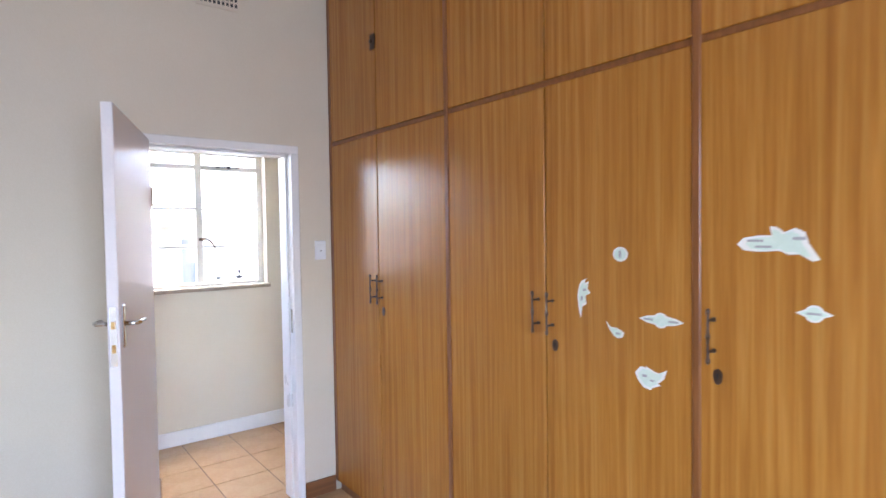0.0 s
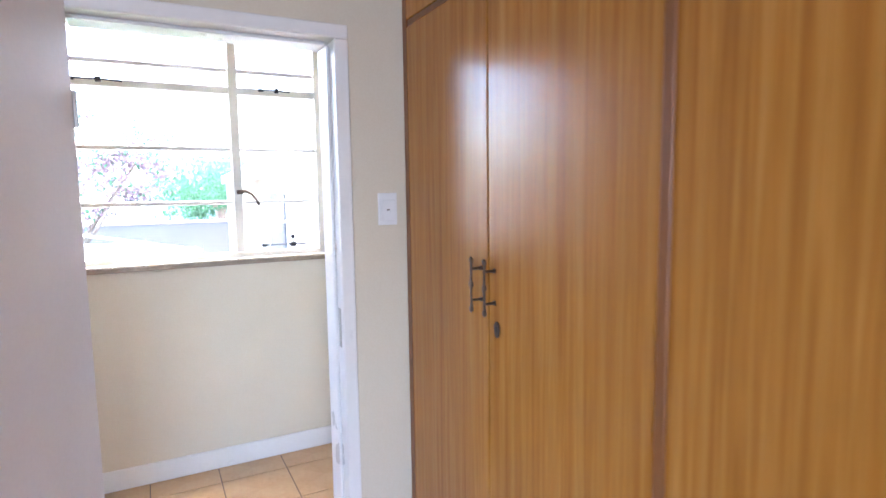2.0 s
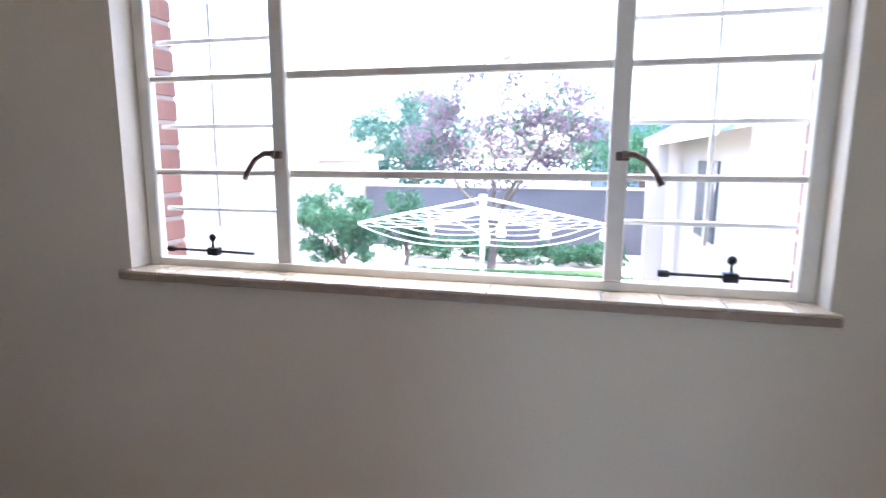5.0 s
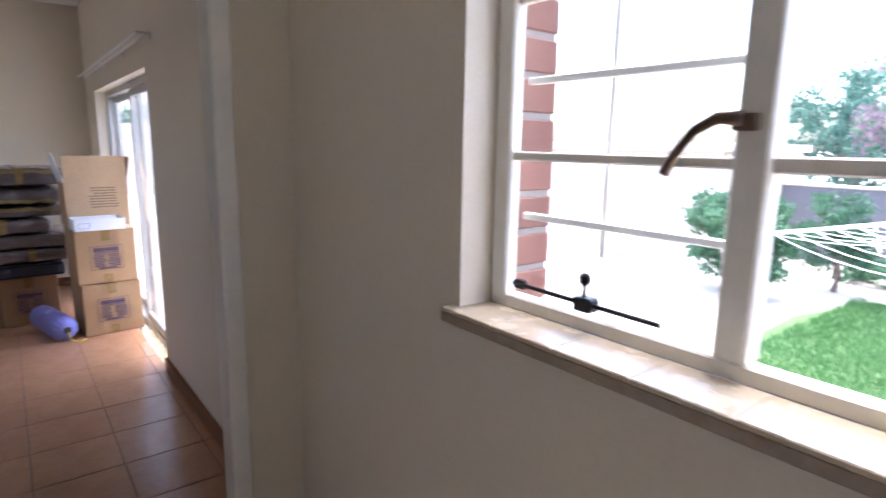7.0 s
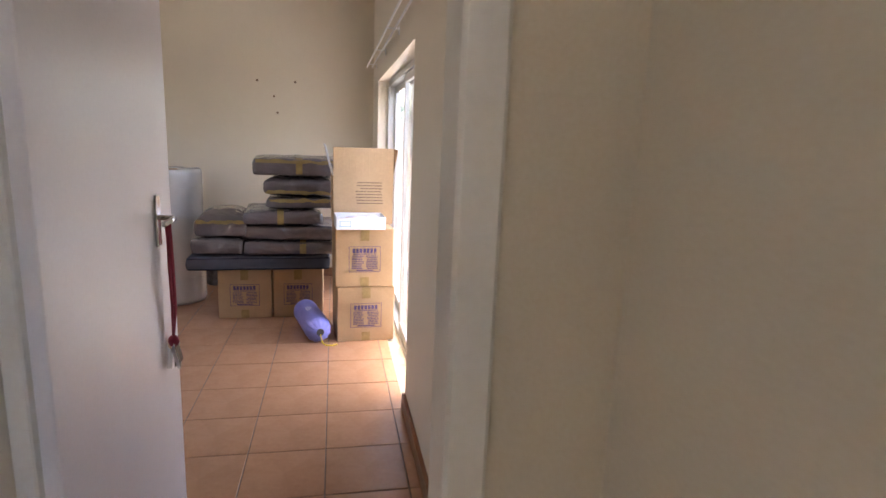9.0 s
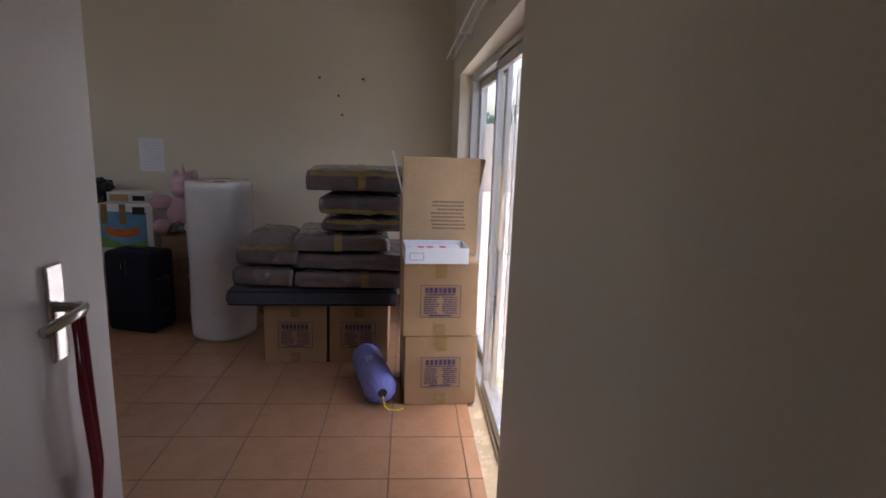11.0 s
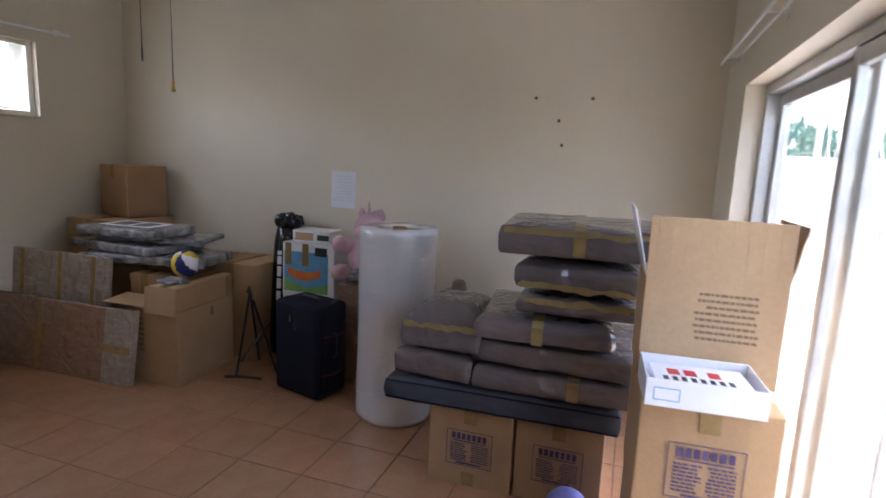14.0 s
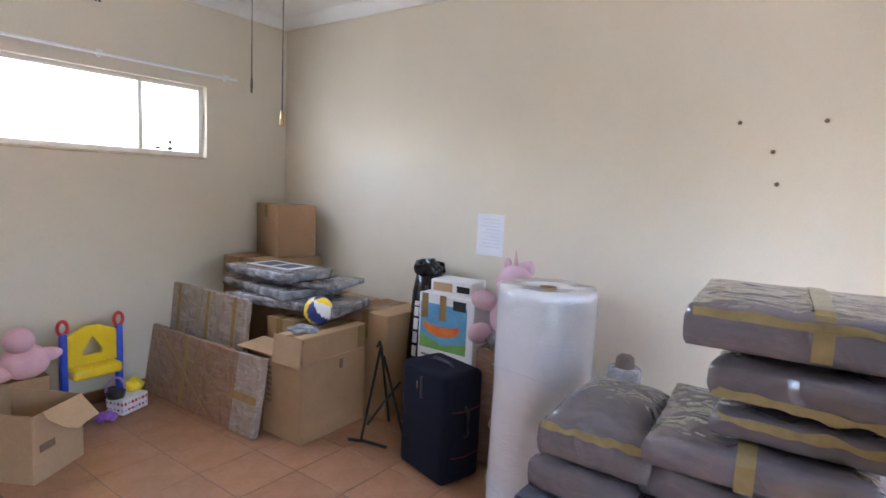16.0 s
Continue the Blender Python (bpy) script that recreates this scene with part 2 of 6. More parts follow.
GREENP = speckled("green_print", (0.15, 0.34, 0.07), (0.22, 0.42, 0.12), 0.4, 9, 40, 0.0)
PURPLE = speckled("purple_plastic", (0.30, 0.10, 0.55), (0.38, 0.16, 0.62), 0.5, 20, 60, 0.1)
ROSE = speckled("pink_fabric", (0.66, 0.36, 0.40), (0.74, 0.46, 0.49), 0.85, 14, 200, 0.4)
PALEGREEN = speckled("glow_sticker_vinyl", (0.60, 0.70, 0.60), (0.68, 0.77, 0.68), 0.4, 40, 120, 0.0)
STWHITE = speckled("white_sticker_edge", (0.78, 0.76, 0.70), (0.84, 0.82, 0.77), 0.45, 30, 100, 0.0)
BRASS = speckled("brass", (0.50, 0.32, 0.12), (0.58, 0.38, 0.16), 0.3, 30, 80, 0.0, 1.0)
BRICK = speckled("red_brick", (0.13, 0.055, 0.04), (0.19, 0.085, 0.062), 0.85, 14, 90, 0.5, rand=0.08)
MORTAR = speckled("mortar", (0.22, 0.19, 0.17), (0.28, 0.25, 0.22), 0.9, 20, 90, 0.4)
GREYWALL = speckled("grey_plaster", (0.115, 0.115, 0.13), (0.15, 0.15, 0.165), 0.85, 1.0, 40, 0.3)
RENDERED = speckled("cream_render", (0.50, 0.43, 0.36), (0.57, 0.49, 0.42), 0.85, 0.8, 40, 0.3)
PAVING = speckled("pale_concrete", (0.30, 0.28, 0.26), (0.38, 0.355, 0.33), 0.9, 1.2, 30, 0.4)
SOIL = speckled("lawn_ground", (0.035, 0.075, 0.02), (0.055, 0.11, 0.03), 0.95, 1.5, 25, 0.6)
GRASS = leafy("grass_blade", (0.058, 0.167, 0.051), (0.102, 0.232, 0.08), 0.7, 1.2)
LEAF = leafy("green_leaf", (0.043, 0.123, 0.065), (0.087, 0.189, 0.102), 0.6, 1.8)
LEAFD = leafy("blue_green_leaf", (0.051, 0.131, 0.102), (0.094, 0.189, 0.145), 0.6, 1.8)
BLOSSOM = leafy("pink_brown_leaf", (0.131, 0.102, 0.123), (0.275, 0.196, 0.232), 0.7, 1.5)
BARK = speckled("grey_bark", (0.12, 0.09, 0.07), (0.20, 0.16, 0.13), 0.9, 9, 60, 0.5)
PATIO = speckled("pale_patio_screed", (0.42, 0.395, 0.365), (0.50, 0.47, 0.435), 0.8, 1.2, 30, 0.3)
ROOF = speckled("grey_roof_sheet", (0.32, 0.31, 0.31), (0.42, 0.41, 0.40), 0.6, 2, 30, 0.2)
BLUEWALL = speckled("blue_grey_render", (0.16, 0.22, 0.28), (0.20, 0.26, 0.33), 0.8, 1, 30, 0.2)
WHITEMETAL = speckled("white_coated_metal", (0.74, 0.74, 0.74), (0.80, 0.80, 0.80), 0.4, 10, 60, 0.05)
GLASS = glassy("window_glass", (0.97, 0.985, 0.98), 0.0, 0.1)
DARKGLASS = speckled("dark_glass", (0.03, 0.04, 0.05), (0.06, 0.07, 0.08), 0.1, 2, 30, 0.0)
CLEARBAG = glassy("clear_film", (0.86, 0.87, 0.88), 0.12, 0.25)

# bubble wrap: milky film with tiny cells
BUBBLE, _nt, _b = mat("bubble_wrap", 0.28)
_v = coords(_nt, (1, 1, 1))
_vo = nd(_nt, "ShaderNodeTexVoronoi", Scale=90.0)
_n = nd(_nt, "ShaderNodeTexNoise", Scale=6.0, Detail=5.0, Distortion=1.5)
_nt.links.new(_v, _vo.inputs[0]), _nt.links.new(_v, _n.inputs[0])
_nt.links.new(mixc(_nt, _n.outputs[0], (0.60, 0.60, 0.63), (0.74, 0.73, 0.74)), _b.inputs["Base Color"])
_b.inputs["Coat Weight"].default_value, _b.inputs["Coat Roughness"].default_value = 1.0, 0.06
_b.inputs["Coat IOR"].default_value = 2.0
_cr = nd(_nt, "ShaderNodeTexNoise", Scale=5.0, Detail=6.0, Distortion=2.5, Roughness=0.65)
_nt.links.new(coords(_nt, (1, 1, 3.5)), _cr.inputs[0])
bump(_nt, _b, mixc(_nt, 0.85, mixc(_nt, 0.5, _vo.outputs[0], _n.outputs[0]), _cr.outputs[0]), 0.5, 0.014)


# ---- mesh helpers ----
def finish(bm, name, material, smooth=False):
    me = bpy.data.meshes.new(name)
    bm.to_mesh(me)
    bm.free()
    me.materials.append(material)
    if smooth:
        me.shade_smooth()
    return me


def part(name, bm, material, parent, label="", smooth=False):
    ob = new(name, finish(bm, name, material, smooth))
    ob.parent = parent
    if label:
        ob["label"] = label
    return ob


def thing(name, at, label, category, group="", rz=0.0, rx=0.0, ry=0.0):
    ob = new(name)
    ob.empty_display_size = 0.1
    ob.matrix_basis = pose(*at, rx, ry, rz)
    return tagged(ob, label, category, group)


def solo(name, bm, material, label, category, at=(0, 0, 0), rz=0.0, group="", smooth=False):
    ob = new(name, finish(bm, name, material, smooth))
    ob.matrix_basis = pose(*at, 0, 0, rz)
    return tagged(ob, label, category, group)


def struct(name, bm, material, label=""):
    return tagged(new(name, finish(bm, name, material)), label, "", "", "structure")


def box(x0, x1, y0, y1, z0, z1, bevel=0.0, seg=1, bm=None):
    b2 = bmesh.new()
    bmesh.ops.create_cube(b2, size=1, matrix=Matrix.Translation(((x0 + x1) / 2, (y0 + y1) / 2, (z0 + z1) / 2)) @ Matrix.Diagonal((x1 - x0, y1 - y0, z1 - z0, 1)))
    if bevel:
        bmesh.ops.bevel(b2, geom=list(b2.edges), offset=bevel, segments=seg, affect="EDGES", profile=0.5)
    if bm is None:
        return b2
    me = bpy.data.meshes.new("tmp")
    b2.to_mesh(me)
    b2.free()
    bm.from_mesh(me)
    bpy.data.meshes.remove(me)
    return bm


def moved(bm, m):
    bmesh.ops.transform(bm, matrix=m, verts=list(bm.verts))
    return bm


def tube(points, r, sides=8, bm=None, closed=False, radii=None):
    """A round bar along points."""
    bm = bm or bmesh.new()
    pts = [Vector(p) for p in points]
    rings = []
    n = len(pts)
    for i, p in enumerate(pts):
        a, b = pts[(i - 1) % n if closed else max(i - 1, 0)], pts[(i + 1) % n if closed else min(i + 1, n - 1)]
        q = (b - a).normalized().to_track_quat("Z", "Y")
        rr = radii[i] if radii else r
        rings.append([bm.verts.new(p + q @ Vector((rr * math.cos(2 * math.pi * k / sides), rr * math.sin(2 * math.pi * k / sides), 0))) for k in range(sides)])
    for i in range(n if closed else n - 1):
        r0, r1 = rings[i], rings[(i + 1) % n]
        for k in range(sides):
            bm.faces.new((r0[k], r0[(k + 1) % sides], r1[(k + 1) % sides], r1[k]))
    if not closed:
        bm.faces.new(rings[0][::-1]), bm.faces.new(rings[-1])
    return bm


def lathe(profile, sides=32):
    bm = bmesh.new()
    rings = [[bm.verts.new((r * math.cos(2 * math.pi * k / sides), r * math.sin(2 * math.pi * k / sides), z)) for k in range(sides)] for r, z in profile]
    for r0, r1 in zip(rings, rings[1:]):
        for k in range(sides):
            bm.faces.new((r0[k], r0[(k + 1) % sides], r1[(k + 1) % sides], r1[k]))
    bm.faces.new(rings[0][::-1]), bm.faces.new(rings[-1])
    return bm


def ball(c, r, sub=2, squash=(1, 1, 1), bm=None):
    bm = bm or bmesh.new()
    bmesh.ops.create_icosphere(bm, subdivisions=sub, radius=r, matrix=Matrix.Translation(c) @ Matrix.Diagonal((*squash, 1)))
    return bm


def outline(pts, axis, at, thick, bm=None):
    """A flat shape cut from a sheet; pts in the plane across axis."""
    bm = bm or bmesh.new()

    def put(u, v, w):
        return bm.verts.new({"x": (w, u, v), "y": (u, w, v), "z": (u, v, w)}[axis])
    a, b = [put(u, v, at) for u, v in pts], [put(u, v, at + thick) for u, v in pts]
    n = len(pts)
    bm.faces.new(a), bm.faces.new(b[::-1])
    for i in range(n):
        bm.faces.new((a[i], a[(i + 1) % n], b[(i + 1) % n], b[i]))
    bmesh.ops.recalc_face_normals(bm, faces=list(bm.faces))
    return bm


def wall(axis, a0, a1, t0, t1, z0, z1, holes=()):
    """A wall along axis from a0 to a1, between t0 and t1 across, with holes (b0, b1, h0, h1) through it."""
    bm = bmesh.new()
    us = sorted({a0, a1, *(h[0] for h in holes), *(h[1] for h in holes)})
    for u0, u1 in zip(us, us[1:]):
        mid = (u0 + u1) / 2
        cuts = sorted((h[2], h[3]) for h in holes if h[0] < mid < h[1])
        z = z0
        for c0, c1 in cuts + [(z1, z1)]:
            if c0 > z + 1e-6:
                if axis == "x":
                    box(u0, u1, t0, t1, z, c0, bm=bm)
                else:
                    box(t0, t1, u0, u1, z, c0, bm=bm)
            z = max(z, c1)
    bmesh.ops.remove_doubles(bm, verts=list(bm.verts), dist=1e-5)
    return bm


# ---- setting ----
XW, YD, YS, XF, YB = 1.657, 3.17, 4.614, -6.214, 0.035
HIGH1, HIGH2, GROUND = 3.02, 2.86, -0.6
LOW = -0.04                                 # floor of bedroom and passage
D1A, D1B, D1H = 0.636, 1.405, 2.04          # bedroom door opening
WINA, WINB, WINZ, WINT = -0.248, 1.79, 1.16, 2.42
SLA, SLB, SLT = -5.571, -3.247, 1.93
YO = YS + 0.27

struct("wall_bedroom_door", wall("x", -1.35, 2.35, YD, YD + 0.15, LOW, HIGH1, [(D1A - 0.03, D1B + 0.03, -1, D1H + 0.03)]), PAINT, "cream painted plaster wall round the bedroom door")
struct("wall_street", wall("x", XF - 0.25, 2.35, YS, YO - 0.11, GROUND, HIGH1, [(WINA, WINB, WINZ - 0.03, WINT), (SLA, SLB, -0.02, SLT)]), PAINT, "cream painted plaster wall with window and sliding door")
struct("wall_wardrobe", box(2.26, 2.40, -2.1, YO - 0.11, LOW, HIGH1), PAINT, "cream painted wall behind the wardrobe")
struct("wall_bedroom_back", wall("x", -1.6, 2.35, -2.1, -1.96, LOW, HIGH1, [(-1.05, 0.65, 0.95, 2.15)]), PAINT, "cream painted back wall of the bedroom")
struct("wall_between_rooms", box(-1.62, -1.35, -2.1, 3.60, LOW, HIGH1), PAINT, "cream painted wall between the rooms")
struct("wall_passage_end", wall("y", 3.6, YS, -1.17, -1.09, LOW, HIGH1, [(3.6, 4.40, -1, 2.06)]), PAINT, "cream painted wall over the passage door")
struct("wall_far", box(XF - 0.25, XF, -0.25, YS, 0, HIGH1), PAINT, "cream painted end wall with old screw plugs")
struct("wall_high_window", wall("x", XF, -1.62, -0.25, YB, 0, HIGH1, [(-5.49, -3.1, 1.68, 2.2)]), PAINT, "cream painted wall with a high strip window")
struct("ceiling_bedroom", box(-1.35, 2.35, -2.1, YS, HIGH1, HIGH1 + 0.1), CEIL, "white ceiling")
struct("ceiling_store_room", box(XF - 0.2, -1.25, -0.2, YS, HIGH2, HIGH2 + 0.1), CEIL, "white ceiling board")


def cornice(name, along, lo, hi, at, side, z):
    prof = [(0, 0), (0.012, 0), (0.02, -0.0), (0.05, 0.03), (0.075, 0.065), (0.08, 0.085), (0, 0.085)]
    bm = bmesh.new()
    ends = []
    for u in (lo, hi):
        ends.append([bm.verts.new((u, at + side * d, z + h) if along == "x" else (at + side * d, u, z + h)) for d, h in prof])
    n = len(prof)
    for i in range(n):
        bm.faces.new((ends[0][i], ends[0][(i + 1) % n], ends[1][(i + 1) % n], ends[1][i]))
    bm.faces.new(ends[0]), bm.faces.new(ends[1][::-1])
    bmesh.ops.recalc_face_normals(bm, faces=list(bm.faces))
    struct(name, bm, CEIL, "white coved cornice")


cornice("trim_cornice_far", "y", YB, YS, XF, 1, HIGH2 - 0.085)
cornice("trim_cornice_window", "x", XF, -1.62, YB, 1, HIGH2 - 0.085)
cornice("trim_cornice_street", "x", XF, -1.25, YS, -1, HIGH2 - 0.085)

struct("baseboard_passage", box(-1.09, 2.26, YS - 0.016, YS, LOW + 0.002, LOW + 0.115, 0.004), ENAMEL, "white painted skirting board")
struct("baseboard_passage_inner", box(1.46, 2.26, YD + 0.15, YD + 0.166, LOW + 0.002, LOW + 0.115, 0.004), ENAMEL, "white painted skirting board")
struct("baseboard_bedroom", box(1.455, XW - 0.002, YD - 0.018, YD, LOW + 0.002, LOW + 0.1, 0.004), SKIRT, "varnished brown skirting board")
struct("baseboard_bedroom_left", box(-1.35, 0.6, YD - 0.018, YD, LOW + 0.002, LOW + 0.1, 0.004), SKIRT, "varnished brown skirting board")
struct("baseboard_store_street", box(SLB + 0.005, -1.27, YS - 0.02, YS, 0.002, 0.09, 0.004), SKIRT, "varnished brown skirting board")
struct("baseboard_store_street_far", box(XF, SLA - 0.005, YS - 0.02, YS, 0.002, 0.09, 0.004), SKIRT, "varnished brown skirting board")
struct("baseboard_store_far", box(XF, XF + 0.02, YB, YS - 0.02, 0.002, 0.09, 0.004), SKIRT, "varnished brown skirting board")
struct("baseboard_store_window", box(XF + 0.02, -1.62, YB, YB + 0.02, 0.002, 0.09, 0.004), SKIRT, "varnished brown skirting board")


# ---- doors ----
def lever(parent, side, x, y, z, d):
    """A chrome lever handle on a plate; side: +1 or -1 across the leaf (local y), d: way of the lever along x."""
    h = part("handle_plate", box(x - 0.02, x + 0.02, min(y, y + side * 0.008), max(y, y + side * 0.008), z - 0.09, z + 0.07, 0.003), CHROME, parent, "chrome handle plate")
    bm = tube([(x, y + side * 0.005, z), (x, y + side * 0.05, z), (x + d * 0.02, y + side * 0.056, z), (x + d * 0.11, y + side * 0.056, z - 0.004)], 0.0085, 10)
    part("lever", bm, CHROME, h, "chrome lever", True)
    return h


frame1 = thing("door_frame", (0, 0, 0), "white painted wooden door frame of the bedroom", "door frame")
frame1["kind"] = "structure"
part("jamb", box(D1B, D1B + 0.048, YD - 0.016, YD + 0.166, LOW, D1H, 0.004), ENAMEL, frame1)
part("jamb", box(D1A - 0.048, D1A, YD - 0.016, YD + 0.166, LOW, D1H, 0.004), ENAMEL, frame1)
part("head", box(D1A - 0.048, D1B + 0.048, YD - 0.016, YD + 0.166, D1H + 0.0005, D1H + 0.046, 0.004), ENAMEL, frame1)
part("stop", box(D1B - 0.012, D1B - 0.0003, YD + 0.045, YD + 0.15, LOW, D1H - 0.013, 0.003), ENAMEL, frame1)
part("stop", box(D1A + 0.012, D1B - 0.0125, YD + 0.045, YD + 0.15, D1H - 0.012, D1H - 0.0003, 0.003), ENAMEL, frame1)
part("strike_plate", box(D1B - 0.0025, D1B - 0.0004, YD + 0.008, YD + 0.036, 0.98, 1.12), CHROME, frame1, "steel strike plate")

# leaf: local x runs from the hinge to the free edge, local y is the thickness
door1 = thing("door_1", (D1A + 0.004, YD - 0.008, LOW + 0.008), "white painted flush door, standing wide open", "door", rz=-108.2)
L1 = 0.845
part("leaf", box(0, L1, -0.02, 0.02, 0, 2.09, 0.003), DOORPAINT, door1)
lever(door1, 1, L1 - 0.06, 0.02, 1.275, -1), lever(door1, -1, L1 - 0.06, -0.02, 1.275, -1)
part("lock_plate", box(L1, L1 + 0.0025, -0.011, 0.011, 1.125, 1.345), CHROME, door1, "steel lock plate on the edge")
part("latch", box(L1 + 0.0025, L1 + 0.012, -0.006, 0.006, 1.265, 1.29), BRASS, door1)
part("keyhole", box(L1 + 0.0026, L1 + 0.004, -0.006, 0.006, 1.175, 1.205), BRASS, door1)
for hz in (0.25, 1.75):
    part("hinge", tube([(0.0, 0.024, hz), (0.0, 0.024, hz + 0.1)], 0.007), CHROME, door1)

frame2 = thing("door_frame", (0, 0, 0), "cream painted door frame of the passage door", "door frame")
frame2["kind"] = "structure"
part("jamb", box(-1.18, -1.07, 4.372, 4.432, 0, 2.06, 0.006), STEELPAINT, frame2)
part("head", box(-1.18, -1.07, 3.60, 4.371, 2.0, 2.06, 0.006), STEELPAINT, frame2)
part("hinge_jamb", box(-1.60, -1.56, 3.601, 3.642, 0, 2.06, 0.004), STEELPAINT, frame2)

door2 = thing("door_2", (-1.585, 3.655, 0.008), "white painted flush door standing open with keys in it", "door", rz=178.5)
L2 = 0.82
part("leaf", box(0, L2, -0.02, 0.02, 0, 2.0, 0.003), DOORPAINT, door2)
lever(door2, -1, L2 - 0.15, -0.02, 1.18, -1), lever(door2, 1, L2 - 0.15, 0.02, 1.18, -1)
part("keyhole", box(L2 - 0.16, L2 - 0.14, -0.024, -0.02, 1.1, 1.13, 0.003), CHROME, door2)

lanyard = thing("lanyard", (-2.28, 3.70, 1.185), "dark red ribbon lanyard hanging from the door handle", "lanyard")
for k, (dx, dy) in enumerate(((-0.012, 0.0), (0.004, 0.012), (0.018, 0.004), (0.026, 0.016))):
    bm = tube([(dx, dy + 0.012, -0.0), (dx * 1.1, dy + 0.016, -0.14), (dx * 0.7 - 0.01, dy + 0.014, -0.29), (-0.006, 0.014, -0.40)], 0.0045, 6)
    part("ribbon", bm, REDCORD, lanyard)
part("knot", ball((-0.006, 0.014, -0.41), 0.018, 2, (1, 1, 1.2)), REDCORD, lanyard)
keys = thing("key_bunch", (-2.286, 3.714, 0.775), "bunch of worn steel keys on the lanyard", "keys")
rk = random.Random(3)
for k in range(7):
    a, s = rk.uniform(-0.4, 0.4), rk.uniform(-0.3, 0.3)
    bm = box(-0.008, 0.008, -0.0012, 0.0012, -0.07, 0, 0.0005)
    bmesh.ops.create_cone(bm, cap_ends=True, segments=12, radius1=0.013, radius2=0.013, depth=0.0026, matrix=Matrix.Translation((0, 0, 0.008)) @ Matrix.Rotation(radians(90), 4, "X"))
    part("key", moved(bm, pose(a * 0.03, s * 0.03, -0.02, s * 50, a * 50, k * 47)), CHROME, keys)

# ---- switch, vents ----
sw = thing("light_switch", (1.585, YD, 1.47), "white plastic light switch on the wall", "light switch")
part("plate", box(-0.036, 0.036, -0.009, 0, -0.06, 0.055, 0.003, 2), PLASTIC, sw)
part("rocker", box(-0.026, 0.026, -0.013, -0.009, -0.045, 0.03, 0.002), PLASTIC, sw)
part("mark", box(-0.006, 0.006, -0.0142, -0.013, -0.008, -0.004), BRONZE, sw)


def air_vent(at, along, group):
    v = thing("air_vent", at, "cream pierced plaster air vent high on the wall", "air vent", group)
    w, h = 0.235, 0.15

    def bx(u0, u1, w0, w1, z0, z1):
        return box(u0, u1, w0, w1, z0, z1, 0.001)
    part("plate", bx(-w / 2, w / 2, -0.008, 0.0, -h / 2, h / 2), PAINT, v)
    for i in range(9):
        for j in range(4):
            x, z = -w / 2 + 0.026 + i * 0.023, -h / 2 + 0.03 + j * 0.03
            part("slot", bx(x - 0.007, x + 0.007, -0.0095, -0.0078, z - 0.009, z + 0.009), BLACKPL, v)
    return v


air_vent((1.02, YD, 2.87), "x", "air vents")
av = air_vent((-4.67, YB, 2.655), "x", "air vents")
av.matrix_basis = pose(-4.67, YB, 2.655, 0, 0, 180)

# ---- passage window ----
YWIN = 4.70
win = thing("window_1", (0, 0, 0), "cream painted steel casement window with burglar bars", "window")
win["kind"] = "structure"


def bar(x0, x1, z0, z1, name, y0=YWIN, y1=YWIN + 0.035, m=STEELPAINT, bevel=0.004):
    return part(name, box(x0, x1, y0, y1, z0, z1, bevel), m, win)


ML, MR, TR = (0.245, 0.295), (1.258, 1.308), (2.085, 2.125)
bar(WINA, WINA + 0.045, WINZ, WINT, "frame_side"), bar(WINB - 0.045, WINB, WINZ, WINT, "frame_side")
bar(WINA + 0.0455, WINB - 0.0455, WINZ, WINZ + 0.03, "frame_bottom"), bar(WINA + 0.0455, WINB - 0.0455, WINT - 0.035, WINT, "frame_top")
bar(*ML, WINZ + 0.031, WINT - 0.036, "mullion", YWIN - 0.006, YWIN + 0.04), bar(*MR, WINZ + 0.031, WINT - 0.036, "mullion", YWIN - 0.006, YWIN + 0.04)
for x0, x1 in ((WINA + 0.046, ML[0]), (ML[1], MR[0]), (MR[1], WINB - 0.046)):
    bar(x0, x1, *TR, "transom", YWIN - 0.004, YWIN + 0.038)
    side = x1 - x0 < 0.7
    for z in (1.478, 1.778):
        w = 0.012 if not side else 0.009
        bar(x0, x1, z - w, z + w, "glazing_bar", YWIN + 0.006, YWIN + 0.03, bevel=0.003)
    bar(x0, x1, 2.205, 2.228, "glazing_bar", YWIN + 0.006, YWIN + 0.03, bevel=0.003)
    pane = part("pane", box(x0, x1, YWIN + 0.015, YWIN + 0.018, WINZ + 0.03, WINT - 0.036), GLASS, win, "clear window glass")
    pane.visible_shadow = False
    if side:
        xm = (x0 + x1) / 2 + (-0.034 if x0 < 0 else 0.0)
        for z in (1.352, 1.628, 1.90):
            bar(x0 - 0.005, x1 + 0.005, z - 0.007, z + 0.007, "burglar_bar", YWIN + 0.05, YWIN + 0.064, bevel=0.002)
        bar(xm - 0.006, xm + 0.006, 1.29, 2.02, "burglar_bar", YWIN + 0.0645, YWIN + 0.076, bevel=0.002)


